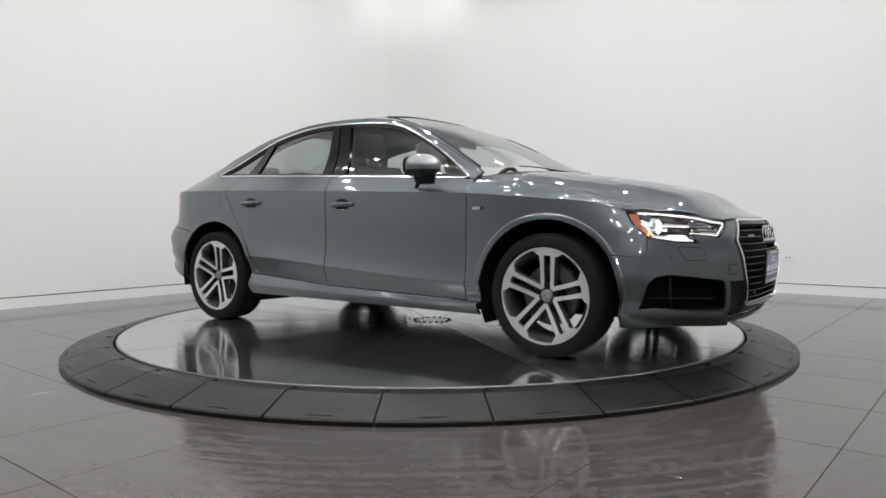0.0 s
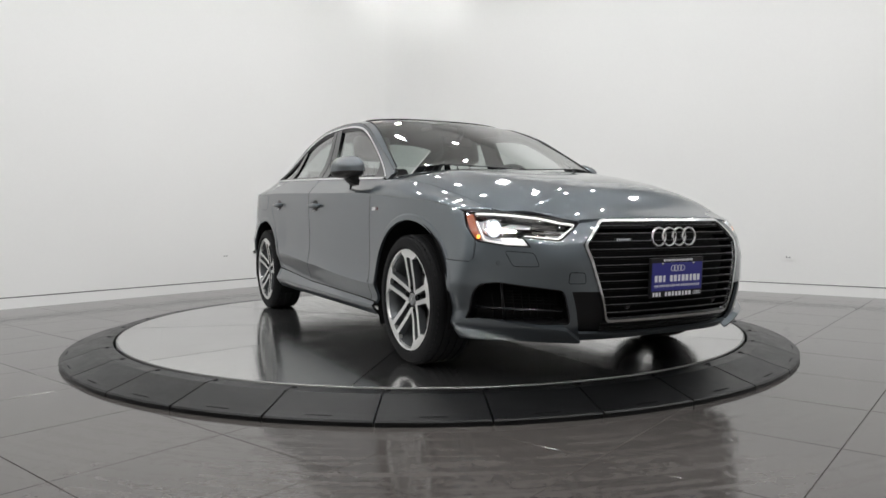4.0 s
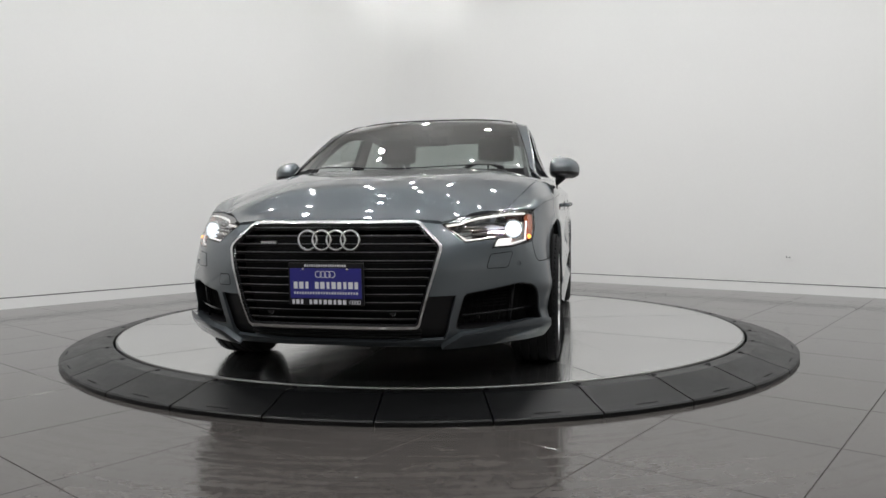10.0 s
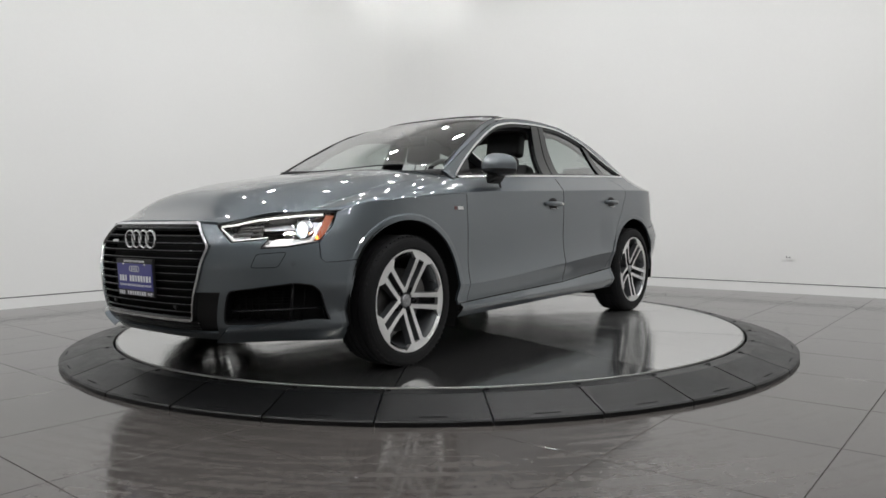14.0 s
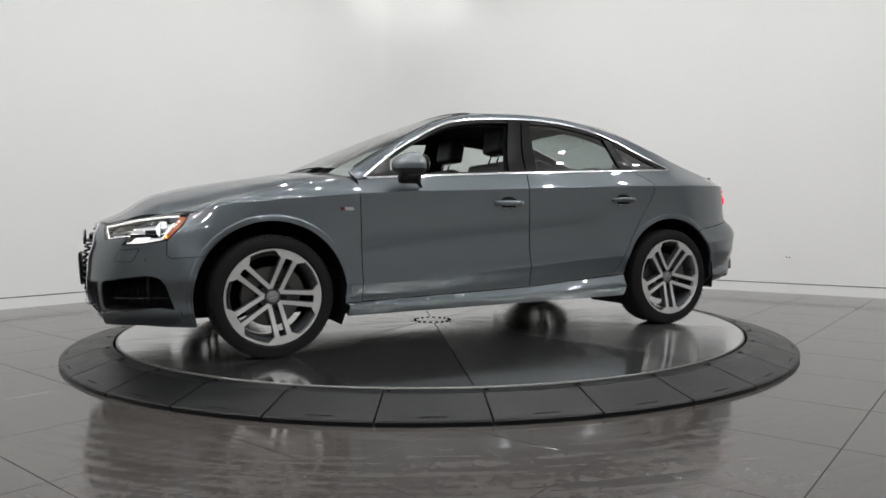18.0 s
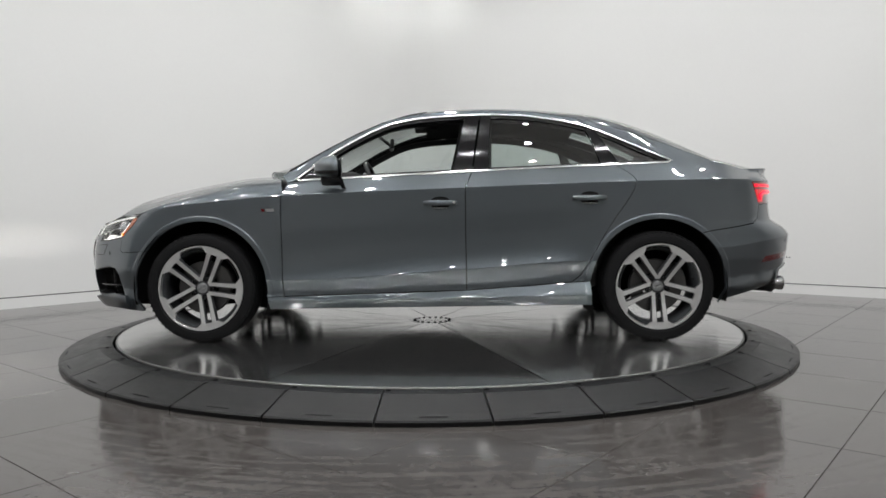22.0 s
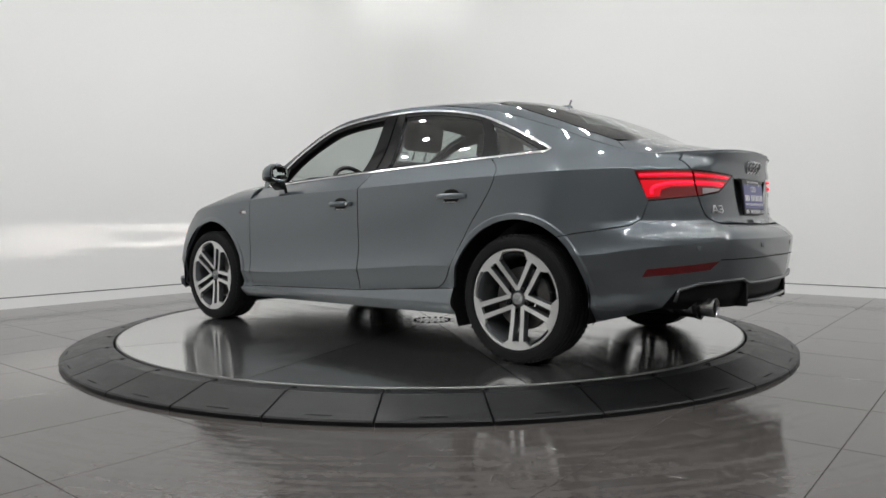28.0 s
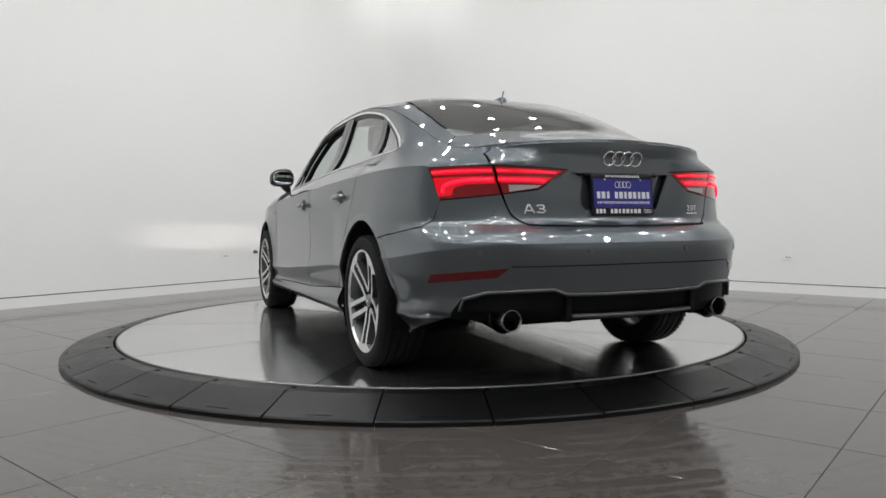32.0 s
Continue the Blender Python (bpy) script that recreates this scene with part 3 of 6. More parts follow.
def side(a, z):
    """The left skin at a metres along the plan (x on the flank, arc length round nose and tail) and height z."""
    a, z = np.asarray(a, float), np.asarray(z, float)
    sf, sr = np.clip(a - XA, 0, F_LEN), np.clip(XR - a, 0, R_LEN)
    xif, xir = np.interp(sf, F_S, F_XI), np.interp(sr, R_S, R_XI)
    eta = np.where(a > XA, np.interp(sf, F_S, F_ETA), np.interp(sr, R_S, R_ETA))
    x = np.where(a > XA, XA + xif * (nose_x(z) - XA), np.where(a < XR, XR + xir * (tail_x(z) - XR), a))
    y = flank_width(x, z, eta)
    for hub in (HUB_F, HUB_R):
        r = np.hypot(x - hub, z - 0.318)
        t = np.clip((0.420 - r) / 0.008, 0, 1)
        y = y + 0.0045 * t * t * (3 - 2 * t) * np.clip((0.75 - z) / 0.03, 0, 1) * np.clip((z - 0.2) / 0.05, 0, 1)
    y = y * eta + 0.05 * np.exp(-((x - 3.08) / 0.13) ** 2) * np.interp(z, [0.15, 0.25, 0.43, 0.50, 0.62, 0.75], [0.5, 1.0, 1.0, 0.7, 0.25, 0.0])
    return np.stack([x - XM, y, z], -1)


def a_x(x, z=0.5):
    """Plan length a for a station x at height z."""
    if x > XA:
        return float(XA + np.interp((x - XA) / (float(nose_x(z)) - XA), F_XI, F_S))
    if x < XR:
        return float(XR - np.interp((x - XR) / (float(tail_x(z)) - XR), R_XI, R_S))
    return x


def a_front(y, z=0.5):
    """Plan length a for a point of the nose that lies y off the middle."""
    w = 0.872
    return float(XA + np.interp(1 - y / w, 1 - F_ETA, F_S))


def a_rear(y, z=0.5):
    Z, Y = knots(np.array([-0.85]), np.array([1.0]))
    w = float(np.interp(z, Z[:, 0], Y[:, 0]))
    return float(XR - np.interp(1 - y / w, 1 - R_ETA, R_S))


def hood(x, y):
    return np.stack([np.asarray(x, float) - XM, np.asarray(y, float), hood_z(x, y)], -1)


def rail_y(x):
    """Half width of the upper edge line, drawn in with the plan towards the tail."""
    x = np.asarray(x, float)
    xi = np.clip((x - XR) / (-0.847 - XR), 0, 0.999)
    return LINE_Y[7](x) * (1 - xi ** 2.9) ** (1 / 2.9)


def top(x, y):
    """Windscreen, roof, rear window and boot lid."""
    x, y = np.asarray(x, float), np.asarray(y, float)
    ye = rail_y(x)
    ze = LINE_Z[7](x)
    zc = np.maximum(roof_mid(x), ze + 0.012)
    k = np.interp(x, [-0.9, -0.4, 0.3, 0.9, 1.5, 2.2], [3.0, 2.3, 4.3, 3.7, 2.6, 2.2])
    return np.stack([x - XM, y, zc - (zc - ze) * (np.abs(y) / ye) ** k], -1)


def rail_a(x):
    return float(LINE_Z[7](x))


# ---------------------------------------------------------------- panels cut from the skin
def spread(loop, step):
    """A closed outline with points no further apart than step."""
    out = []
    for (x0, y0), (x1, y1) in zip(loop, loop[1:] + loop[:1]):
        n = max(1, math.ceil(math.hypot(x1 - x0, y1 - y0) / step))
        out += [(x0 + (x1 - x0) * i / n, y0 + (y1 - y0) * i / n) for i in range(n)]
    return out


def rounded(loop, r, n=4):
    """An outline with its corners rounded off."""
    out = []
    k = len(loop)
    for i in range(k):
        p, a, b = Vector(loop[i]), Vector(loop[i - 1]), Vector(loop[(i + 1) % k])
        da, db = a - p, b - p
        ra = min(r, da.length * 0.45, db.length * 0.45)
        s, e = p + da.normalized() * ra, p + db.normalized() * ra
        for j in range(n + 1):
            t = j / n
            out.append(tuple((1 - t) ** 2 * s + 2 * t * (1 - t) * p + t * t * e))
    return out


def smooth_line(pts, n=6, closed=False):
    """A soft line through the points (Catmull-Rom)."""
    P = [Vector(p) for p in pts]
    out = []
    m = len(P) if closed else len(P) - 1
    for i in range(m):
        p0, p1, p2 = P[i - 1] if (i or closed) else P[0], P[i], P[(i + 1) % len(P)]
        p3 = P[(i + 2) % len(P)] if (i + 2 < len(P) or closed) else P[-1]
        for j in range(n):
            t = j / n
            out.append(tuple(0.5 * (2 * p1 + (p2 - p0) * t + (2 * p0 - 5 * p1 + 4 * p2 - p3) * t * t + (3 * p1 - p0 - 3 * p2 + p3) * t**3)))
    if not closed:
        out.append(tuple(P[-1]))
    return out


def inside(points, loop):
    x, y = points[:, 0], points[:, 1]
    hit = np.zeros(len(points), bool)
    L = np.array(loop)
    for (x0, y0), (x1, y1) in zip(L, np.roll(L, -1, 0)):
        if y0 == y1:
            continue
        c = (y0 > y) != (y1 > y)
        hit ^= c & (x < (x1 - x0) * (y - y0) / (y1 - y0) + x0)
    return hit


def shrink(loop, g):
    """The outline drawn in by g."""
    L = np.array(loop)
    area = np.sum(L[:, 0] * np.roll(L[:, 1], -1) - np.roll(L[:, 0], -1) * L[:, 1])
    d = np.roll(L, -1, 0) - np.roll(L, 1, 0)
    n = np.stack([-d[:, 1], d[:, 0]], -1) * (1 if area > 0 else -1)
    n /= np.maximum(np.linalg.norm(n, axis=1, keepdims=True), 1e-9)
    return [tuple(p) for p in L + n * g]


SKIN = {side: "side", hood: "hood"}


def crease_points(surface, loops):
    """Close pairs of points along the skin's edges, so that they stay keen."""
    kind = SKIN.get(surface)
    if not kind:
        return np.zeros((0, 2))
    if kind == "hood":
        x = np.arange(2.45, 3.32, 0.016)
        P = np.concatenate([np.stack([x, s * (hood_crease(x) + d)], -1) for s in (1, -1) for d in (-0.004, -0.001, 0.001)])
        return P[inside(P, loops[0])]
    pts = []
    a = np.arange(-0.62, 2.95, 0.016)
    for k, a0, a1, d in ((5, -0.62, 2.18, 0.0022), (3, 0.25, 2.30, 0.0022), (2, 0.30, 2.30, 0.003), (1, 0.30, 2.30, 0.004)):
        m = a[(a > a0) & (a < a1)]
        x = np.maximum(m, -0.5)
        z = LINE_Z[k](x)
        pts += [np.stack([m, z - d], -1), np.stack([m, z + d], -1)]
    m = np.arange(XR - R_LEN, -0.26, 0.016)
    x = XR + np.interp(XR - m, R_S, R_XI) * (-0.95 - XR)
    pts += [np.stack([m, LINE_Z[4](x) + d], -1) for d in (-0.0022, 0.0022)]
    t = np.linspace(radians(-20), radians(200), 90)
    for hub in (HUB_F, HUB_R):
        for r in (0.4105, 0.4130, 0.4190, 0.4215):
            x, z = hub + r * np.cos(t), 0.318 + r * np.sin(t)
            pts.append(np.stack([[a_x(u, w) for u, w in zip(x, z)], z], -1))
    P = np.concatenate(pts)
    if kind == "front":
        P[:, 0] = XA + F_LEN - P[:, 0]
    elif kind == "rear":
        P[:, 0] -= XR - R_LEN
    if kind != "side":
        P = np.concatenate((P, P * [-1, 1]))
    lo, hi = np.array(loops[0]).min(0), np.array(loops[0]).max(0)
    P = P[np.all((P > lo) & (P < hi), axis=1)]
    if not len(P):
        return P
    keep = inside(P, loops[0])
    for l in loops[1:]:
        keep &= ~inside(P, l)
    P = P[keep]
    B = np.concatenate([np.array(l) for l in loops])
    if len(P):
        P = P[np.min(np.linalg.norm(P[:, None] - B[None], axis=2), axis=1) > 0.006]
    return P


def panel(name, surface, loop, mat, parent, holes=(), gap=0.003, step=0.03, flange=0.014, sink=0.0, mirror=False, label="", edge=None, flip=False):
    """One sheet of the skin inside an outline, with turned-in edges (black on painted sheets unless given) and true
    surface normals.
    """
    loops = [spread(shrink(spread(list(l), step), gap if i == 0 else -gap), step) for i, l in enumerate((loop, *holes))]
    verts, edges = [], []
    for l in loops:
        k = len(verts)
        verts += l
        edges += [(k + i, k + (i + 1) % len(l)) for i in range(len(l))]
    B = np.array(verts)
    lo, hi = B.min(0), B.max(0)
    gx, gy = np.meshgrid(np.arange(lo[0] + step * 0.37, hi[0], step), np.arange(lo[1] + step * 0.41, hi[1], step))
    G = np.stack([gx.ravel(), gy.ravel()], -1)
    keep = inside(G, loops[0])
    for l in loops[1:]:
        keep &= ~inside(G, l)
    G = G[keep]
    C = crease_points(surface, loops)
    if len(C) and len(G):
        near = np.min(np.linalg.norm(G[:, None] - C[None], axis=2), axis=1)
        G = G[near > step * 0.4]
    if len(G):
        near = np.min(np.linalg.norm(G[:, None] - B[None], axis=2), axis=1)
        G = G[near > step * 0.45]
    if len(C):
        G = np.concatenate((G, C)) if len(G) else C
    co, _, faces, _, _, _ = delaunay_2d_cdt([Vector(v) for v in verts] + [Vector(v) for v in G], edges, [], 0, 1e-6)
    P = np.array([tuple(v) for v in co])
    T = np.array([list(f) for f in faces if len(f) == 3])
    C = P[T].mean(1)
    keep = inside(C, loops[0])
    for l in loops[1:]:
        keep &= ~inside(C, l)
    T = T[keep]
    e = 0.0014
    S = surface(P[:, 0], P[:, 1])
    N = np.cross(surface(P[:, 0] + e, P[:, 1]) - surface(P[:, 0] - e, P[:, 1]), surface(P[:, 0], P[:, 1] + e) - surface(P[:, 0], P[:, 1] - e))
    N /= np.maximum(np.linalg.norm(N, axis=1, keepdims=True), 1e-9)
    centre = np.array([0.0, 0.0, 0.55])
    if np.mean(np.sum(N * (S - centre), 1)) < 0:
        N = -N
    if flip:
        N = -N
    S = S - N * sink
    fn = np.cross(S[T[:, 1]] - S[T[:, 0]], S[T[:, 2]] - S[T[:, 0]])
    wrong = np.sum(fn * N[T[:, 0]], 1) < 0
    T[wrong] = T[wrong][:, ::-1]
    count = {}
    for tri in T:
        for i in range(3):
            a, b = int(tri[i]), int(tri[(i + 1) % 3])
            count[(a, b)] = 1
    V, NV, F = [tuple(v) for v in S], [tuple(v) for v in N], [tuple(int(i) for i in t) for t in T]
    rim = {}
    if flange:
        for (a, b) in count:
            if (b, a) in count:
                continue
            d = S[b] - S[a]
            out = np.cross(d, N[a])
            out /= max(np.linalg.norm(out), 1e-9)
            k = len(V)
            V += [tuple(S[a]), tuple(S[b]), tuple(S[b] - N[b] * flange), tuple(S[a] - N[a] * flange)]
            NV += [tuple(out)] * 4
            F.append((k, k + 3, k + 2, k + 1))
            rim[len(F) - 1] = 1
    if mirror:
        V = [(x, -y, z) for x, y, z in V]
        NV = [(x, -y, z) for x, y, z in NV]
        F = [f[::-1] for f in F]
    me = bpy.data.meshes.new(name)
    me.from_pydata(V, [], F)
    me.materials.append(mat)
    # painted sheets get black edges by default: shade of the gaps put into colour
    if mat is PAINT or edge:
        me.materials.append(edge or SHADE)
        for i in rim:
            me.polygons[i].material_index = 1
    me.shade_smooth()
    me.normals_split_custom_set_from_vertices(NV)
    ob = new(name, me)
    ob.parent = parent
    return tagged(ob, label)


def both(name, surface, loop, mat, parent, **kw):
    l = panel(name, surface, loop, mat, parent, **kw)
    r = panel(name, surface, loop, mat, parent, mirror=True, **kw)
    return l, r


# ---------------------------------------------------------------- the car
CAR = new("car", None)
tagged(CAR, "dark grey metallic four-door saloon with lit lamps on a turntable", "car")

ARCH_R = 0.386


def arch(hub, r, a0, a1, n=28):
    return [(hub + r * math.cos(radians(a0 + (a1 - a0) * i / n)), 0.318 + r * math.sin(radians(a0 + (a1 - a0) * i / n))) for i in range(n + 1)]


def to_a(pts):
    return [(a_x(x, z), z) for x, z in pts]


def z5_front(y):
    eta = y / 0.866
    xi = float(np.interp(1 - eta, 1 - F_ETA, F_XI))
    z = 0.72
    for _ in range(4):
        x = XA + xi * (float(nose_x(z)) - XA)
        z = float(nose_top(x, y))
    return z


def LIP(y):
    """Height of the boot lid's rear lip, y off the middle."""
    return 1.033 - 0.026 * (abs(y) / 0.56) ** 2


def lip_point(y):
    P = side(a_rear(abs(y), 0.985), LIP(y))
    return float(P[0]) + XM, float(P[1]) if y else 0.0


def deck_x(y):
    return lip_point(y)[0]


DECK_EDGE = curve(*[lip_point(y)[::-1] for y in (0.0, 0.1, 0.2, 0.3, 0.4, 0.5, 0.6, 0.7)])


def deck(x, y):
    P = top(x, y)
    w = np.clip(1 - (np.asarray(x) - DECK_EDGE(np.abs(y))) / 0.22, 0, 1)
    w = w * w
    P[..., 2] += w * (1.033 - 0.026 * (np.abs(y) / 0.56) ** 2 - P[..., 2])
    return P


hood_inner = curve((2.20, 0.705), (2.24, 0.745), (2.30, 0.765), (2.40, 0.766), (2.747, 0.734), (3.0, 0.688), (3.124, 0.654), (3.2, 0.62))


def hood_edge(x):
    """Where the bonnet's joint runs, y off the middle."""
    a = a_x(x, 0.75)
    eta = float(np.interp(a - XA, F_S, F_ETA)) if a > XA else 1.0
    return min(float(hood_inner(x)), 0.866 * 0.993 * eta)


fender_low = curve((2.16, 0.850), (2.45, 0.826), (2.65, 0.808), (2.86, 0.788), (2.93, 0.772), (3.0, 0.752), (3.03, 0.7495), (3.13, 0.748))


def fender_section(x):
    """The rounded top of the front wing at station x: four handles from the shoulder line up to the bonnet's joint."""
    z0 = float(fender_low(x))
    a = a_x(x, z0)
    p0 = side(np.array([a]), np.array([z0]))[0, 1:]
    y1 = hood_edge(x)
    p1 = np.array([y1, float(hood_z(x, y1))])
    out = np.array([0.02, float(hood_z(x, y1 + 0.01) - hood_z(x, y1 - 0.01))])
    out /= np.linalg.norm(out)
    up = np.array([-0.36, 0.93])
    d = float(np.linalg.norm(p1 - p0))
    return p0, p0 + up * d * 0.34, p1 + out * d * 0.40, p1


def fender_top(x, s):
    x, s = np.asarray(x, float), np.asarray(s, float)
    flat = np.ravel(x)
    table = {}
    for v in flat:
        if v not in table:
            table[v] = fender_section(float(v))
    H = np.array([table[v] for v in flat]).reshape(x.shape + (4, 2))
    t = s[..., None]
    yz = (1 - t) ** 3 * H[..., 0, :] + 3 * t * (1 - t) ** 2 * H[..., 1, :] + 3 * t * t * (1 - t) * H[..., 2, :] + t ** 3 * H[..., 3, :]
    return np.stack([x - XM, yz[..., 0], yz[..., 1]], -1)


# Window opening of the flank (all side windows), as (x, z).
DLO_TOP = smooth_line([(2.105, 0.945), (1.87, 1.118), (1.60, 1.262), (1.42, 1.308), (1.25, 1.326), (1.0, 1.337), (0.73, 1.328), (0.44, 1.280), (0.26, 1.218), (0.04, 1.118), (-0.11, 1.046)], 4)
DLO_LOW = [(-0.085, 1.036), (0.2, 1.026), (0.6, 1.009), (1.05, 0.990), (1.6, 0.965), (2.08, 0.941)]
SEAM_A = [(2.150, 0.93), (2.168, 0.86), (2.167, 0.676), (2.163, 0.45), (2.157, 0.268)]
SEAM_B = [(1.062, 0.989), (1.104, 0.89), (1.104, 0.669), (1.099, 0.298)]
SEAM_C = smooth_line([(0.232, 1.024), (0.150, 0.965), (0.128, 0.905), (0.185, 0.80), (0.279, 0.664), (0.415, 0.431), (0.455, 0.375), (0.500, 0.343)], 4)


def build_skin():
    sill_top = lambda x: float(np.interp(x, [0.33, 0.486, 1.107, 2.156, 2.3], [0.352, 0.343, 0.299, 0.268, 0.268]))
    belt = lambda x: float(np.interp(x, [-0.085, 0.2, 0.6, 1.05, 1.6, 2.13], [1.036, 1.026, 1.009, 0.990, 0.965, 0.938]))
    # front door, rear door
    fd = SEAM_A + [(x, sill_top(x)) for x in (1.8, 1.45, 1.2)] + SEAM_B[::-1] + [(x, belt(x)) for x in (1.4, 1.75, 2.05)]
    doors_f = both("front_door", side, fd, PAINT, CAR)
    rd = SEAM_B + [(x, sill_top(x)) for x in (0.9, 0.7)] + SEAM_C[::-1] + [(x, belt(x)) for x in (0.4, 0.7, 0.95)]
    doors_r = both("rear_door", side, rd, PAINT, CAR)
    # sill
    sl = [(2.246, 0.268), (2.242, 0.19), (1.6, 0.197), (1.0, 0.203), (0.376, 0.208), (0.384, 0.26), (0.388, 0.350), (0.486, 0.343), (1.107, 0.299), (2.156, 0.268)]
    both("sill", side, sl, PAINT, CAR, step=0.025)
    # front fender: door seam to bumper seam, over the arch
    lamp_back = [(3.026, 0.742), (3.030, 0.733), (3.068, 0.673), (3.130, 0.611)]
    seam_f = [(3.136, 0.54), (3.118, 0.525), (3.05, 0.527), (2.966, 0.531)]
    xs = (2.21, 2.26, 2.31, 2.37, 2.45, 2.55, 2.65, 2.75, 2.85, 2.90, 2.95, 3.0)
    fl = to_a([(2.168, float(fender_low(2.168)))] + [(x, float(fender_low(x))) for x in xs] + [(3.022, 0.7435)] + lamp_back[1:] + seam_f
              + arch(HUB_F, ARCH_R, 33.5, 187.0, 34)) + [(2.246, 0.268), (2.157, 0.268)] + [p for p in SEAM_A[::-1][1:-1] if p[1] < 0.845]
    both("front_fender", side, fl, PAINT, CAR, step=0.025, gap=0.0014, edge=PAINT)
    ft = [(2.155, 0.0)] + [(x, 0.0) for x in (2.4, 2.7, 3.0, 3.10)] + [(3.10, 1.0)] + [(x, 1.0) for x in (3.0, 2.7, 2.4, 2.2)]
    both("wing_top", fender_top, ft, PAINT, CAR, step=0.035, gap=0.0, edge=PAINT)
    # quarter panel with C pillar, roof rail and A pillar round the windows
    rail = [(x, rail_a(x)) for x in (2.19, 2.08, 1.98, 1.87, 1.76, 1.6, 1.5, 1.42, 1.3, 1.15, 1.0, 0.85, 0.73, 0.58, 0.44, 0.35, 0.26, 0.15, 0.04, -0.06, -0.16, -0.27, -0.36, -0.46)]
    back = [(x, float(deck(np.array([x]), rail_y(np.array([x])))[0, 2])) for x in (-0.52, -0.58, -0.63, -0.66, -0.69, -0.71) if x > deck_x(0.566) + 0.01]
    seam_q = to_a([(-0.262, 0.628), (-0.312, 0.638), (-0.45, 0.657), (-0.567, 0.678), (-0.598, 0.70), (-0.619, 0.784), (-0.564, 0.917)])
    lid = [(a_rear(0.566, z), z) for z in (0.921, 0.935, 0.95, 0.96, 0.97, 0.98)] + [ (a_rear(0.566, 0.985), LIP(0.566))] + to_a(back[::-1])
    outer = to_a([(0.392, 0.350)] + arch(HUB_R, ARCH_R, 6, 128, 28)) + seam_q + lid + to_a(rail[::-1]) \
        + [(2.150, 0.93), (2.11, 0.938)] + DLO_TOP + DLO_LOW[:2] + SEAM_C
    both("quarter_panel", side, outer, PAINT, CAR, step=0.025, gap=0.0014, edge=PAINT)
    both("pillar_lining", side, outer, CABIN, CAR, step=0.05, sink=0.022, flange=0, gap=0.004)
    # bonnet
    edge = []
    for k in range(21):
        y = 0.866 * k / 20 * 0.993
        eta = y / 0.866
        xi = float(np.interp(1 - eta, 1 - F_ETA, F_XI))
        zz = z5_front(y)
        edge.append((XA + xi * (float(nose_x(zz)) - XA) - 0.004, y))
    pts = [e for e in edge if e[1] < 0.43]
    left = pts + [(3.400, 0.443), (3.335, 0.489), (3.270, 0.536), (3.2, 0.597), (3.135, 0.648)] + [(x, hood_edge(x)) for x in (3.06, 3.0, 2.93, 2.85, 2.75, 2.65, 2.55, 2.45, 2.37, 2.31, 2.26, 2.22)] + [(2.198, 0.69), (2.24, 0.58), (2.315, 0.40), (2.36, 0.2), (2.375, 0.0)]
    loop = left[:-1] + [(2.375, 0.0)] + [(x, -y) for x, y in left[:-1][::-1]]
    loop = [p for i, p in enumerate(loop) if i == 0 or p != loop[i - 1]]
    if loop[0][1] == 0 and loop[-1] == (loop[0][0], -loop[0][1]):
        loop = loop[:-1]
    panel("bonnet", hood, loop, PAINT, CAR, step=0.03, gap=0.0016, edge=PAINT)
    # roof
    rr = [(1.40, 0.0), (1.385, 0.25), (1.33, 0.50), (1.28, 0.575)] + [(x, float(rail_y(x)) - 0.004) for x in (1.2, 1.0, 0.8, 0.6, 0.45)] + [(0.36, 0.52), (0.33, 0.3), (0.32, 0.0)]
    panel("roof", top, rr + [(x, -y) for x, y in rr[1:-1][::-1]], PAINT, CAR, step=0.04)
    # windscreen and its pillars
    ws = [(1.41, 0.0), (1.395, 0.25), (1.345, 0.49), (1.32, 0.535), (1.6, 0.58), (1.9, 0.645), (2.15, 0.695), (2.26, 0.55), (2.36, 0.3), (2.40, 0.0)]
    w = panel("windscreen", top, ws + [(x, -y) for x, y in ws[1:-1][::-1]], GLASS, CAR, step=0.05, flange=0)
    w.visible_shadow = False
    ap = [(1.275, 0.57), (1.325, 0.54), (1.6, 0.585), (1.9, 0.65), (2.15, 0.70), (2.19, 0.726), (2.05, 0.705), (1.87, 0.681), (1.6, 0.639), (1.4, 0.621), (1.27, 0.606)]
    both("a_pillar", top, ap, PAINT, CAR, step=0.03, gap=0.001)
    rw = [(0.31, 0.0), (0.32, 0.3), (0.345, 0.50), (0.10, 0.535), (-0.2, 0.553), (-0.36, 0.545), (-0.425, 0.45), (-0.455, 0.25), (-0.46, 0.0)]
    g = panel("rear_window", top, rw + [(x, -y) for x, y in rw[1:-1][::-1]], GLASS_REAR, CAR, step=0.05, flange=0)
    g.visible_shadow = False
    cp = [(0.45, 0.60), (0.35, 0.51), (0.10, 0.54), (-0.2, 0.558), (-0.375, 0.552)] + [(x, float(rail_y(x))) for x in (-0.46, -0.38, -0.3, -0.22, -0.15, -0.06, 0.04, 0.14, 0.25, 0.35)]
    both("c_pillar", top, cp, PAINT, CAR, step=0.03, gap=0.001)
    # boot deck with its raised lip
    rear_edge = [lip_point(y) for y in (0.563, 0.5, 0.42, 0.33, 0.22, 0.11, 0.0)]
    bl = [(-0.455, 0.0), (-0.45, 0.25), (-0.42, 0.45), (-0.380, 0.552)] + [(x, float(rail_y(x)) - 0.002) for x in (-0.46, -0.52, -0.58, -0.63, -0.66, -0.69, -0.71) if x > deck_x(0.566) + 0.01] + rear_edge
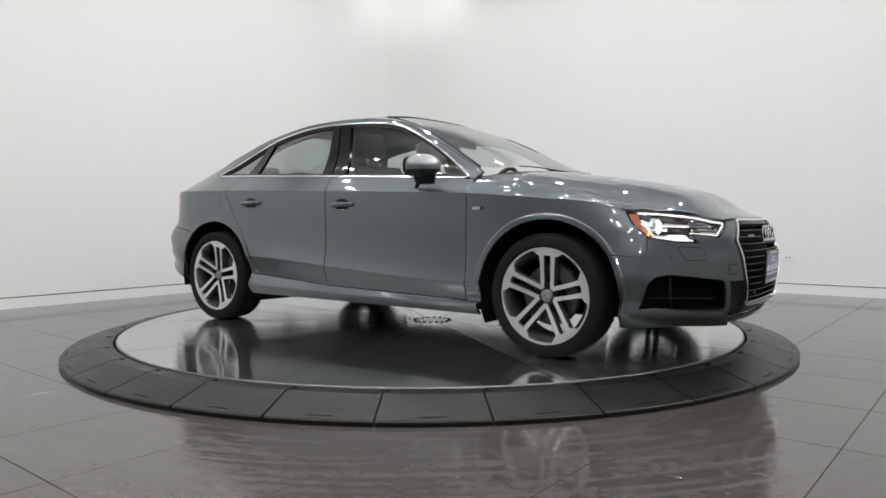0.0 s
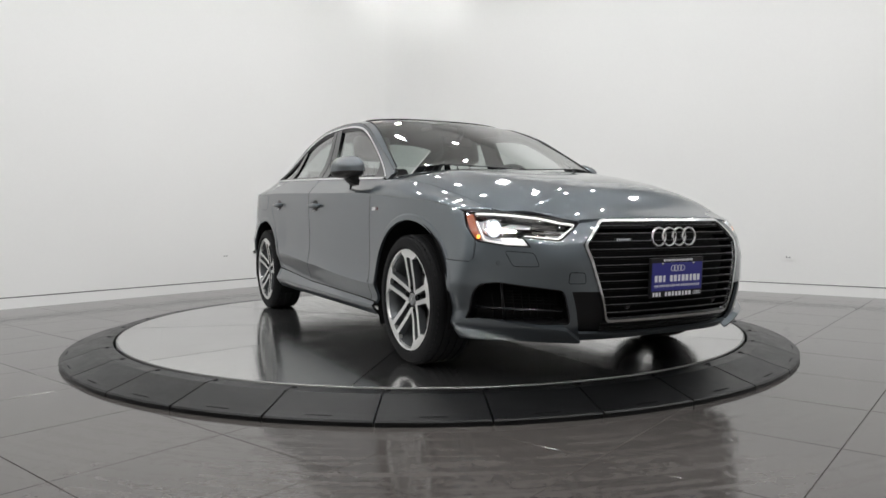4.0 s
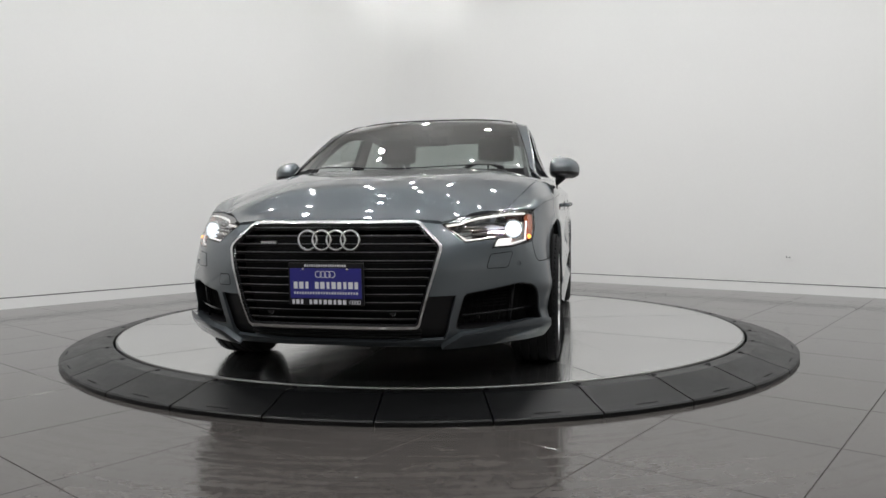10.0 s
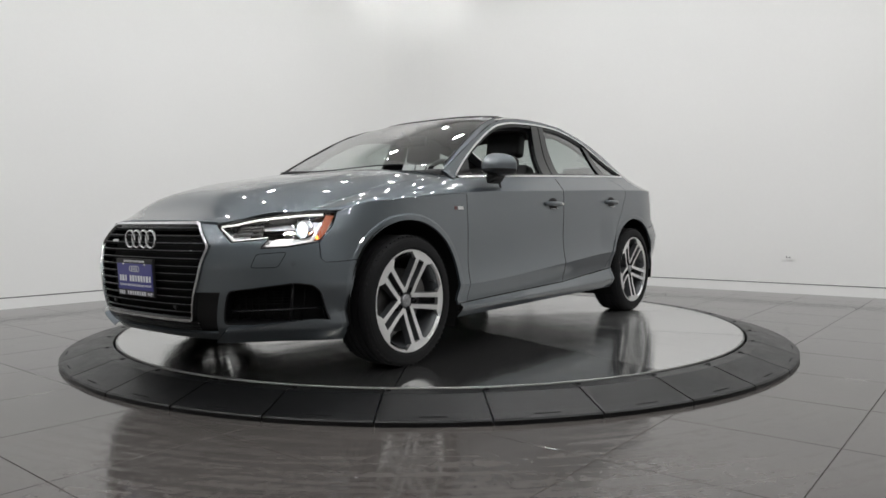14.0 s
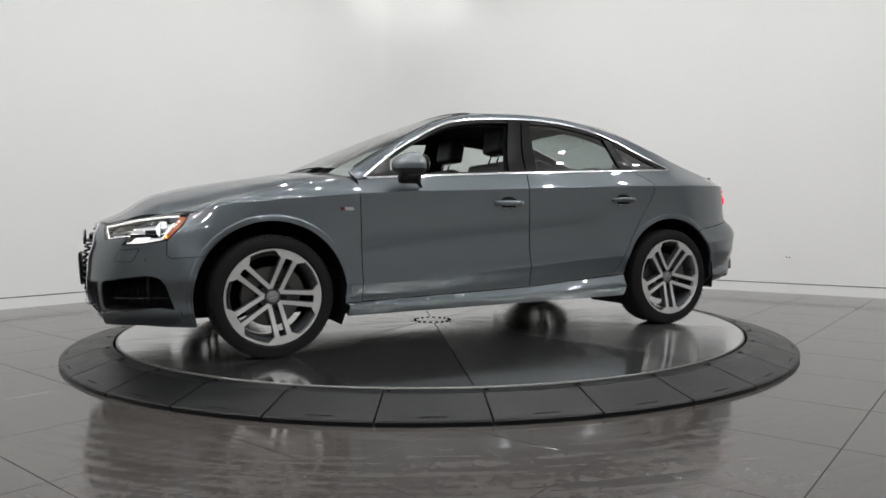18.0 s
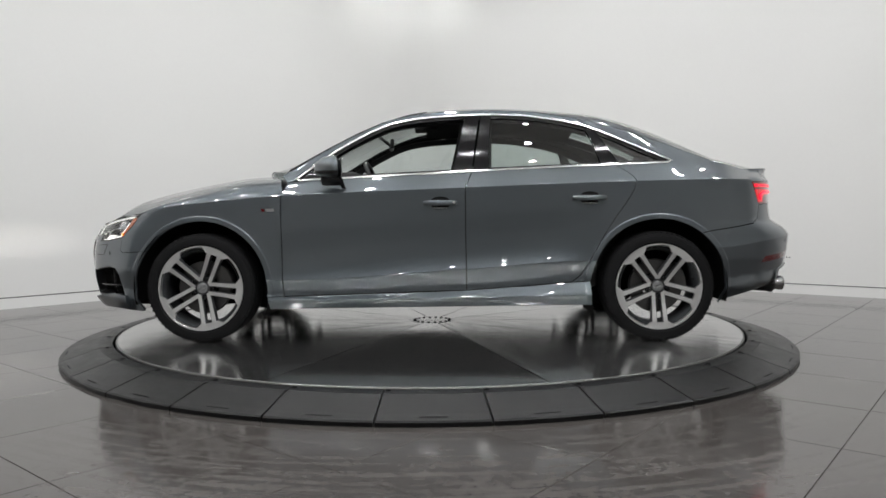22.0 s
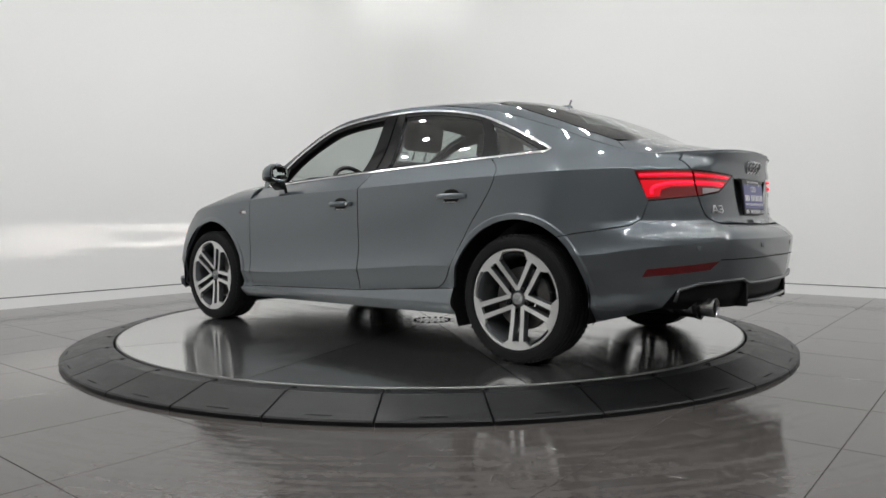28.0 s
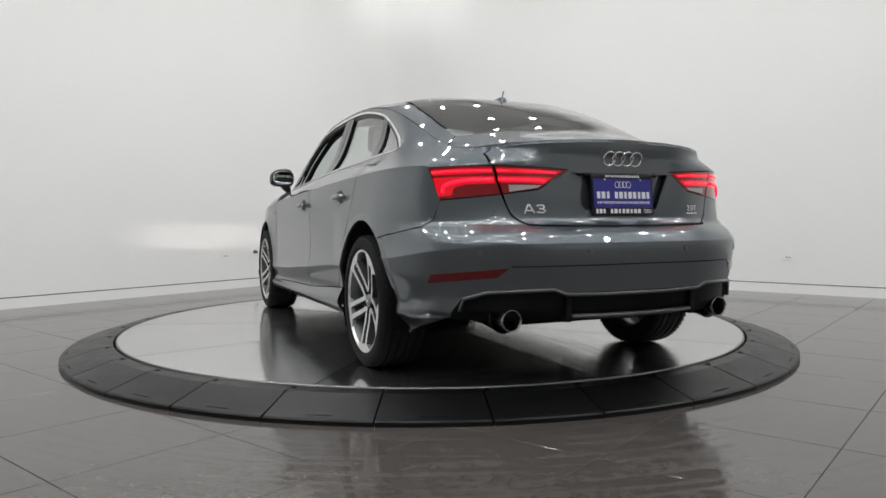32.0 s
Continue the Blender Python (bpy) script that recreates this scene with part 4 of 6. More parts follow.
    panel("boot_deck", deck, bl + [(x, -y) for x, y in bl[1:-1][::-1]], PAINT, CAR, step=0.03, gap=0.0008, edge=PAINT)
    return doors_f, doors_r


DOORS_F, DOORS_R = build_skin()


A_NOSE, A_TAIL = XA + F_LEN, XR - R_LEN


def front(b, z):
    """The nose by arc length b from the middle, to the left."""
    b = np.asarray(b, float)
    P = side(A_NOSE - np.abs(b), z)
    P[..., 1] *= np.where(b < 0, -1, 1)
    return P


def rear(b, z):
    b = np.asarray(b, float)
    P = side(A_TAIL + np.abs(b), z)
    P[..., 1] *= np.where(b < 0, -1, 1)
    return P


SKIN[front], SKIN[rear] = "front", "rear"


def fy(*pts):
    """Nose points given as (y, z)."""
    return [(math.copysign(A_NOSE - a_front(abs(y)), y), z) for y, z in pts]


def fx(*pts):
    """Nose points given as (x, z), left side."""
    return [(A_NOSE - a_x(x, z), z) for x, z in pts]


def ry(*pts):
    return [(math.copysign(a_rear(abs(y), z) - A_TAIL, y), z) for y, z in pts]


def rx(*pts):
    return [(a_x(x, z) - A_TAIL, z) for x, z in pts]


def whole(left):
    """A loop from its left half, which runs from the middle round to the middle."""
    return left + [(-b, z) for b, z in left[::-1] if abs(b) > 1e-6]


def on(surface, pts, lift=0.0):
    """Points of the skin, lifted off it."""
    P = np.array(pts)
    e = 0.003
    S = surface(P[:, 0], P[:, 1])
    N = np.cross(surface(P[:, 0] + e, P[:, 1]) - surface(P[:, 0] - e, P[:, 1]), surface(P[:, 0], P[:, 1] + e) - surface(P[:, 0], P[:, 1] - e))
    N /= np.maximum(np.linalg.norm(N, axis=1, keepdims=True), 1e-9)
    s = np.sign(np.sum(N * (S - np.array([0, 0, 0.55])), 1, keepdims=True))
    return [tuple(v) for v in S + N * s * lift]


def flip_y(pts):
    return [(x, -y, z) for x, y, z in pts]


def bar(name, pts, r, mat, parent, flat=1.0, n=8, label="", closed=False):
    return part(name, tube_bm(pts, r, n, closed=closed, flat=flat), mat, parent, label, smooth=True)


def flap(name, surface, loop, parent, joint=0.0028, **kw):
    """A small cover in the skin with a fine dark joint round it."""
    panel("joint", surface, shrink(loop, -joint), SHADE, parent, flange=0, gap=0, sink=-0.0008, step=0.02, **kw)
    return panel(name, surface, loop, PAINT, parent, flange=0.003, gap=0, sink=-0.0016, step=0.02, **kw)


def build_nose():
    g_out = fy((0.352, 0.699), (0.450, 0.597), (0.362, 0.272))
    g_loop = [g_out[0], g_out[1], g_out[2]] + [(-b, z) for b, z in g_out[::-1]]
    lamp = fy((0.440, 0.688), (0.532, 0.612), (0.648, 0.627), (0.630, 0.587), (0.698, 0.591)) + fx((3.132, 0.611), (3.068, 0.673), (3.028, 0.733)) \
        + fx((3.036, 0.745), (3.085, 0.745), (3.132, 0.741), (3.2, 0.733), (3.270, 0.722), (3.335, 0.706))
    lamp_low = lamp[:6]
    seam = fx((3.136, 0.54), (3.118, 0.525), (3.05, 0.527), (2.966, 0.531))
    arch_f = [(A_NOSE - a_x(x, z), z) for x, z in arch(HUB_F, ARCH_R, 33.5, -21, 12)]
    half = [fy((0.352, 0.698))[0]] + fy((0.395, 0.692)) + lamp_low + seam + arch_f + fx((3.004, 0.174), (3.08, 0.178)) + fy((0.60, 0.184), (0.3, 0.188))
    inner = fy((0.460, 0.222), (0.503, 0.402), (0.398, 0.400), (0.450, 0.597))
    bottom = [(0.0, 0.190)]
    loop = half + bottom + [(-b, z) for b, z in half[::-1]] + [(-b, z) for b, z in inner[::-1]] + fy((-0.2, 0.214), (0.2, 0.214)) + inner
    intake = rounded(fy((0.534, 0.408), (0.721, 0.440), (0.752, 0.430)) + fx((3.142, 0.390), (3.100, 0.265)) + fy((0.500, 0.262)), 0.02, 3)
    intake_r = [(-b, z) for b, z in intake]
    bumper = panel("front_bumper", front, loop, PAINT, CAR, holes=(intake, intake_r), step=0.024, gap=0.0014, edge=PAINT)
    # black lower grille round the foot of the radiator grille
    u = fy((0.0, 0.210), (0.468, 0.218), (0.509, 0.406), (0.394, 0.402), (0.358, 0.268), (0.0, 0.268))
    panel("lower_grille", front, u[:5] + [(-b, z) for b, z in u[1:5][::-1]], BLACK, CAR, sink=0.022, flange=0, gap=0, step=0.03)
    for k in range(3):
        z = 0.225 + 0.016 * k
        bar("lower_slat", on(front, fy(*[(y, z) for y in np.linspace(-0.37, 0.37, 15)]), -0.012), 0.004, BLACK, CAR)
    # side intakes: back, bars, blade
    for s in (1, -1):
        kw = dict(mirror=s < 0)
        panel("intake_back", front, shrink(intake, -0.01), SHADE, CAR, sink=0.075, flange=0, gap=0, **kw)
        panel("intake_wall", front, shrink(intake, -0.004), BLACK, CAR, holes=(shrink(intake, 0.004),), sink=0.004, flange=0.07, gap=0, step=0.02, **kw)
        def strip(name, pts, lift, r, mat, flat=1.0):
            P = on(front, pts, lift)
            bar(name, P if s > 0 else flip_y(P), r, mat, CAR, flat)
        strip("intake_bar", fy((0.53, 0.315), (0.62, 0.318), (0.70, 0.322)) + fx((3.13, 0.326)), -0.022, 0.006, GLOSS, 1.6)
        for k in range(9):
            y = 0.55 + 0.022 * k
            strip("intake_rib", fy((y, 0.275), (y + 0.012, 0.40)), -0.05, 0.003, SHADE)
        for k in range(6):
            strip("intake_mesh", fy((0.535, 0.335 + 0.014 * k), (0.62, 0.336 + 0.014 * k), (0.71, 0.338 + 0.014 * k)), -0.052, 0.0025, SHADE)
        strip("intake_post", fy((0.703, 0.27), (0.715, 0.43)), -0.03, 0.006, BLACK)
        blade = fy((0.478, 0.222), (0.512, 0.250)) + fx((3.16, 0.284), (3.075, 0.272), (3.06, 0.214)) + fy((0.45, 0.196))
        panel("bumper_blade", front, rounded(blade, 0.008, 2), PAINT, CAR, sink=-0.026, flange=0.04, gap=0, step=0.02, edge=PAINT, **kw)
        # washer cover, parking sensor
        flap("washer_cover", front, rounded(fy((0.610, 0.508), (0.624, 0.562), (0.700, 0.570), (0.682, 0.508)), 0.012, 3), bumper, **kw)
        P = on(front, fy((0.716, 0.520)), 0.001)[0]
        q = Matrix.Translation((P[0], P[1] * s, P[2])) @ Vector((0.75, 0.66 * s, 0)).to_track_quat("Z", "Y").to_matrix().to_4x4()
        part("parking_sensor", lathe_bm([(0.0, 0.0012), (0.009, 0.0012), (0.0095, -0.002), (0.012, -0.002), (0.0122, 0.0004)], 16), PAINT, bumper, m=q)
    flap("tow_cover", front, rounded(fy((-0.455, 0.480), (-0.452, 0.438), (-0.515, 0.438), (-0.508, 0.482)), 0.008, 3), bumper)
    # radiator grille
    ring_out, ring_in = rounded(g_loop, 0.022, 4), rounded(shrink(g_loop, 0.0125), 0.018, 4)
    grille = panel("grille_frame", front, ring_out, SATIN, CAR, holes=(ring_in,), sink=-0.010, flange=0.035, gap=0, step=0.012, label="satin chrome grille frame")
    panel("grille_back", front, shrink(ring_out, 0.006), SHADE, CAR, sink=0.055, flange=0, gap=0, step=0.05)
    panel("grille_rim", front, shrink(ring_in, -0.002), GLOSS, CAR, holes=(shrink(ring_in, 0.006),), sink=0.003, flange=0.05, gap=0, step=0.02)
    levels = [0.306 + 0.0335 * k for k in range(12)]
    for z in levels:
        w = float(np.interp(z, [0.272, 0.597, 0.699], [0.362, 0.450, 0.352])) - 0.017
        ys = np.linspace(-w, w, 21)
        bar("grille_slat", on(front, fy(*[(y, z) for y in ys]), -0.012), 0.0058, SHADE, grille, flat=1.8, n=8)
        bar("slat_edge", on(front, fy(*[(y, z + 0.004) for y in ys]), -0.0045), 0.0019, SLAT, grille, n=6)
    for y in (-0.26, 0.26):
        P = on(front, fy((y, 0.333)), -0.008)[0]
        part("grille_sensor", lathe_bm([(0.0, 0.004), (0.011, 0.004), (0.013, -0.006)], 16, "X"), BLACK, grille, m=Matrix.Translation(P))
    # emblem of four plain rings, name bar
    for k in range(4):
        y = (k - 1.5) * 0.059
        P = on(front, fy((y if y else 1e-4, 0.619)), 0.012)[0]
        pr = [(0.0385 + 0.0055 * math.cos(a), 0.0055 * math.sin(a)) for a in np.linspace(0, math.tau, 9)]
        part("emblem_ring", lathe_bm(pr, 36, "X"), CHROME, grille, "bright chrome ring", smooth=True, m=Matrix.Translation((P[0] + 0.001 * (k % 2), P[1], P[2])))
    for k in range(7):
        y = -0.255 - 0.0105 * k + 0.02
        P = on(front, fy((y, 0.617)), -0.004)[0]
        part("name_bar", box_bm(-0.002, 0.003, -0.004, 0.004, -0.005, 0.005), SATIN, grille, m=Matrix.Translation(P))
    part("name_bar_back", box_bm(-0.002, 0.002, -0.044, 0.044, -0.009, 0.009, 0.002), GLOSS, grille, m=Matrix.Translation(on(front, fy((-0.267, 0.617)), -0.007)[0]) @ pose(0, 0, 0, 0, 0, -13))
    # headlamps
    for s in (1, -1):
        kw = dict(mirror=s < 0)
        m = (lambda P: P) if s > 0 else flip_y
        soft = rounded(lamp, 0.008, 3)
        body = panel("headlamp", front, shrink(soft, -0.001), GLOSS, CAR, holes=(shrink(soft, 0.0055),), sink=0.001, flange=0.05, gap=0, step=0.015, label="lit headlamp with clear lens", **kw)
        panel("reflector_bowl", front, soft, BOWL, body, holes=(fy((0.575, 0.638), (0.730, 0.638), (0.730, 0.688), (0.575, 0.688)),), sink=0.055, flange=0, gap=0, step=0.03, **kw)
        lens = panel("lens", front, shrink(soft, 0.003), LENS, body, sink=0.0015, flange=0, gap=0, step=0.025, **kw)
        lens.visible_shadow = False
        amber = fx((3.072, 0.730), (3.040, 0.728), (3.115, 0.624), (3.148, 0.620))
        panel("side_reflector", front, amber, AMBER, body, sink=0.008, flange=0.02, gap=0, step=0.02, **kw)
        # daytime strips
        top_line = fy((0.462, 0.684)) + fx((3.335, 0.701), (3.27, 0.716), (3.2, 0.727), (3.132, 0.735), (3.075, 0.738))
        bar("light_strip", m(on(front, smooth_line(top_line, 4), -0.010)), 0.0046, DRL, body, flat=1.3)
        low_line = fy((0.462, 0.678), (0.540, 0.623), (0.645, 0.635))
        bar("light_strip", m(on(front, low_line, -0.010)), 0.0032, DRL, body)
        end_line = fy((0.645, 0.600), (0.70, 0.603)) + fx((3.16, 0.620), (3.10, 0.70))
        bar("light_strip", m(on(front, end_line, -0.012)), 0.0034, DRL, body)
        panel("light_step", front, fy((0.648, 0.600), (0.700, 0.603), (0.712, 0.632), (0.668, 0.630)), DRL, body, sink=0.02, flange=0.01, gap=0, step=0.03, **kw)
        # inner fins of the housing
        for k in range(3):
            z0 = 0.640 + 0.022 * k
            bar("bowl_fin", m(on(front, fy((0.52 + 0.01 * k, z0 + 0.012), (0.62, z0 + 0.018)), -0.030)), 0.006, IRON, body, flat=2.0)
        # projector
        P = m(on(front, fx((3.175, 0.678)), -0.034))[0]
        q = Matrix.Translation(P) @ Vector((1, 0.06 * s, 0)).to_track_quat("Z", "Y").to_matrix().to_4x4()
        part("projector", lathe_bm([(0.0, 0.018), (0.014, 0.016), (0.024, 0.011), (0.031, 0.004), (0.034, 0.0)], 24), PROJECTOR, body, "lit projector lens", smooth=True, m=q)
        part("projector_ring", lathe_bm([(0.034, 0.001), (0.039, 0.005), (0.042, 0.0), (0.042, -0.03)], 24), CHROME, body, smooth=True, m=q)
        # dipped beam: a filament behind a slit that cuts the light off level above and short below
        at = pose(3.10 - XM, s * 0.635, 0.652, 0, 0, 4 * s)
        part("filament", box_bm(-0.0005, 0.0005, -0.022, 0.022, -0.001, 0.001), BEAM, body, m=at)
        part("shutter", box_bm(0.058, 0.061, -0.045, 0.045, 0.0008, 0.030), IRON, body, m=at)
        part("shutter", box_bm(0.058, 0.061, -0.045, 0.045, -0.030, -0.0075), IRON, body, m=at)
        part("shutter", box_bm(-0.006, 0.061, -0.045, 0.045, 0.030, 0.032), IRON, body, m=at)
        part("shutter", box_bm(-0.006, 0.061, -0.045, 0.045, -0.032, -0.030), IRON, body, m=at)
        part("shutter", box_bm(-0.006, 0.061, 0.045, 0.047, -0.032, 0.032), IRON, body, m=at)
        part("shutter", box_bm(-0.006, 0.061, -0.047, -0.045, -0.032, 0.032), IRON, body, m=at)
        part("shutter", box_bm(-0.008, -0.006, -0.047, 0.047, -0.032, 0.032), IRON, body, m=at)
        P = m(on(front, fx((3.135, 0.632)), -0.006))[0]
        part("marker_lamp", lathe_bm([(0.0, 0.006), (0.006, 0.004), (0.009, 0.0)], 12, "X"), INDICATOR, body, m=Matrix.Translation(P))


def plate(name, m, parent, label):
    """A flat dealer plate in a black frame; its print is drawn as plain bars."""
    frame_ob = part(name, box_bm(-0.010, 0.002, -0.158, 0.158, -0.086, 0.086, 0.006), BLACK, parent, label, m=m)
    part("plate_face", box_bm(0.002, 0.004, -0.149, 0.149, -0.056, 0.064), PLATE_BLUE, frame_ob)
    def row(z, h, y0, y1, n, fill, mat, x=0.0046):
        w = (y1 - y0) / n
        for k in range(n):
            y = y0 + w * (k + 0.5)
            v = fill * (1.0 + 0.22 * math.sin(2.3 * k + 9 * z))
            part("print_bar", box_bm(0.0038, x, y - w * v / 2, y + w * v / 2, z - h / 2, z + h / 2), mat, frame_ob)
    row(0.075, 0.009, -0.088, 0.088, 18, 0.55, PLATE_WHITE)
    row(-0.004, 0.028, -0.138, -0.066, 3, 0.66, PLATE_WHITE)
    row(-0.004, 0.028, -0.048, 0.140, 8, 0.66, PLATE_WHITE)
    row(-0.035, 0.010, -0.136, 0.136, 24, 0.5, PLATE_WHITE)
    row(-0.071, 0.018, -0.146, -0.092, 3, 0.64, PLATE_WHITE)
    row(-0.071, 0.018, -0.074, 0.088, 8, 0.64, PLATE_WHITE)
    for k in range(4):
        pr = [(0.0125 + 0.0014 * math.cos(a), 0.0014 * math.sin(a)) for a in np.linspace(0, math.tau, 6)]
        part("print_ring", lathe_bm(pr, 20, "X"), PLATE_WHITE, frame_ob, m=pose(0.0042, (k - 1.5) * 0.019, 0.040))
        pr = [(0.0068 + 0.001 * math.cos(a), 0.001 * math.sin(a)) for a in np.linspace(0, math.tau, 6)]
        part("print_ring", lathe_bm(pr, 16, "X"), PLATE_WHITE, frame_ob, m=pose(0.0042, 0.106 + k * 0.0105, -0.071))
    for y in (-0.092, 0.092):
        part("screw", lathe_bm([(0.0, 0.007), (0.005, 0.006), (0.006, 0.002)], 10, "X"), CHROME, frame_ob, m=pose(0, y, 0.060))
    return frame_ob


def build_tail():
    lamp = rx((-0.568, 0.917)) + ry((0.66, 0.921), (0.555, 0.919), (0.40, 0.912), (0.262, 0.903), (0.385, 0.826)) + ry((0.53, 0.806)) + rx((-0.60, 0.787))
    # lid face
    zs = [(y, LIP(y)) for y in (0.0, 0.11, 0.22, 0.33, 0.42, 0.5, 0.563)]
    edge = [(math.copysign(a_rear(abs(y), 0.985) - A_TAIL, 1), z) for y, z in zs]
    edge[0] = (0.0, LIP(0))
    seam = ry(*[(0.564, z) for z in (0.985, 0.98, 0.97, 0.96, 0.95, 0.935, 0.921)])
    lamp_in = ry((0.40, 0.913), (0.259, 0.904), (0.386, 0.823), (0.527, 0.805))
    left = edge + seam + lamp_in + rounded(ry((0.527, 0.805), (0.507, 0.723), (0.462, 0.683), (0.36, 0.679)), 0.03, 3)[2:-2] + ry((0.2, 0.677)) + [(0.0, 0.676)]
    recess = rounded(ry((0.255, 0.893), (-0.255, 0.893), (-0.190, 0.742), (0.190, 0.742)), 0.012, 2)
    lid = panel("boot_lid", rear, whole(left), PAINT, CAR, holes=(recess,), step=0.024, gap=0.002, edge=PAINT)
    panel("plate_recess", rear, shrink(recess, -0.004), PAINT, lid, sink=0.028, flange=0, gap=0, step=0.04)
    panel("recess_wall", rear, shrink(recess, -0.003), PAINT, lid, holes=(shrink(recess, 0.0015),), sink=0.003, flange=0.027, gap=0, step=0.02)
    bar("lid_grip", on(rear, ry((-0.19, 0.889), (-0.1, 0.889), (0.1, 0.889), (0.19, 0.889)), -0.008), 0.010, BLACK, lid)
    # tail lamps, split by the lid's joint
    for s in (1, -1):
        kw = dict(mirror=s < 0)
        m = (lambda P: P) if s > 0 else flip_y
        out_l = rx((-0.566, 0.917)) + ry((0.66, 0.921), (0.564, 0.919), (0.534, 0.805)) + rx((-0.617, 0.785))
        in_l = ry((0.556, 0.919), (0.40, 0.912), (0.262, 0.903), (0.385, 0.826), (0.527, 0.806))
        for k, (name, loop) in enumerate((("tail_lamp", out_l), ("lid_lamp", in_l))):
            base = panel(name, rear, loop, RED_LENS, CAR if k == 0 else lid, sink=0.001, flange=0.02, gap=0.0015, step=0.02, label="lit red tail lamp", **kw)
            if k == 0:
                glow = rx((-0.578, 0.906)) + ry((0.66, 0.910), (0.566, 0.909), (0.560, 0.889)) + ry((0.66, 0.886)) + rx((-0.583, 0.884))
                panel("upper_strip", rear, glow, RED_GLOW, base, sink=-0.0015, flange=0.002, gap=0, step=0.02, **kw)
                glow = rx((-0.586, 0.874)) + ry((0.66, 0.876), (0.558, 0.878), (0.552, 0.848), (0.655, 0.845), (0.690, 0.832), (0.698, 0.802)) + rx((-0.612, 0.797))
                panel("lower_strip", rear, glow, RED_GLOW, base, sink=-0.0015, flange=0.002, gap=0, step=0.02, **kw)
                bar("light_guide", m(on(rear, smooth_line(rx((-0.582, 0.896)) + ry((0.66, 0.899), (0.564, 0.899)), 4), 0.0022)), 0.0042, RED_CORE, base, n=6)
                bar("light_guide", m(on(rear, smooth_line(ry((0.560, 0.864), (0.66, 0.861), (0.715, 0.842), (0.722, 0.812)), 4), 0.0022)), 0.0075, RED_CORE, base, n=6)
                panel("lamp_border", rear, shrink(loop, -0.003), GLOSS, base, sink=0.004, flange=0, gap=0, step=0.03, **kw)
            else:
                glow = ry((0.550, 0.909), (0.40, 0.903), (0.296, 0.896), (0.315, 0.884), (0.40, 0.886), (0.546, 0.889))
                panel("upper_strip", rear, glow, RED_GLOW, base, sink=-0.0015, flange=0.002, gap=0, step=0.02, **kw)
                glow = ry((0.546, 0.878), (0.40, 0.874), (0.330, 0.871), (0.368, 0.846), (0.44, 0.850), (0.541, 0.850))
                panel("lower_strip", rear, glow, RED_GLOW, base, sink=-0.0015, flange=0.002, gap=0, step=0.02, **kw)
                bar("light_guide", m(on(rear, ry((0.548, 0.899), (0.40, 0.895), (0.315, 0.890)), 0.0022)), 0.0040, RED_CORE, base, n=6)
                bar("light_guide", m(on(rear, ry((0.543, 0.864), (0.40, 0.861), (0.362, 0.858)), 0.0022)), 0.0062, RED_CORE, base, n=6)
                panel("reverse_lamp", rear, ry((0.505, 0.842), (0.375, 0.840), (0.392, 0.830), (0.502, 0.814)), WHITE_LENS, base, sink=-0.0012, flange=0.002, gap=0, step=0.02, **kw)
    # bumper
    arch_r = [(a_x(x, z) - A_TAIL, z) for x, z in arch(HUB_R, ARCH_R, 128, 196, 14)]
    left = [(0.0, 0.672)] + ry((0.2, 0.673), (0.36, 0.675), (0.455, 0.679), (0.505, 0.715), (0.533, 0.803)) + rx((-0.619, 0.782), (-0.60, 0.702), (-0.567, 0.676), (-0.45, 0.655), (-0.312, 0.636), (-0.262, 0.625)) \
        + arch_r + rx((-0.37, 0.222), (-0.55, 0.272), (-0.678, 0.312)) + ry((0.695, 0.392), (0.625, 0.424), (0.385, 0.434), (0.335, 0.414)) + [(0.0, 0.412)]
    bumper = panel("rear_bumper", rear, whole(left), PAINT, CAR, step=0.024, gap=0.0014, edge=PAINT)
    dif = [(0.0, 0.418)] + ry((0.338, 0.420), (0.39, 0.440), (0.625, 0.430), (0.70, 0.396)) + rx((-0.682, 0.318), (-0.60, 0.285)) + ry((0.55, 0.283), (0.3, 0.280)) + [(0.0, 0.278)]
    diff = panel("diffuser", rear, whole(dif), DARK_PLASTIC, CAR, sink=0.02, flange=0.05, gap=0, step=0.03)
    rim = ry((0.70, 0.34), (0.690, 0.390), (0.625, 0.418), (0.50, 0.425), (0.385, 0.428), (0.335, 0.408), (0.15, 0.404), (0.001, 0.404))
    rim = rim + [(-b, z) for b, z in rim[::-1]]
    bar("diffuser_trim", on(rear, rim, 0.004), 0.008, ALLOY_DARK, diff, label="dark grey trim strip")
    bar("diffuser_blade", on(rear, ry((-0.30, 0.318), (-0.15, 0.315), (0.0, 0.314), (0.15, 0.315), (0.30, 0.318)), 0.0), 0.010, ALLOY_DARK, diff, flat=1.6)
    for y in (-0.315, 0.315):
        P = on(rear, ry((y, 0.35)), 0.0)[0]
        part("diffuser_fin", box_bm(-0.03, 0.03, -0.012, 0.012, -0.055, 0.055, 0.006), DARK_PLASTIC, diff, m=Matrix.Translation((P[0] + 0.03, P[1], P[2])))
    bar("bumper_line", on(rear, [(b, z) for b, z in ry(*[(y, 0.523 - 0.004 * abs(y)) for y in np.linspace(-0.55, 0.55, 25)])], -0.0005), 0.0026, SHADE, bumper)
    bar("bumper_sill", on(rear, ry(*[(y, 0.668) for y in np.linspace(-0.43, 0.43, 21)]), -0.004), 0.005, BLACK, bumper)
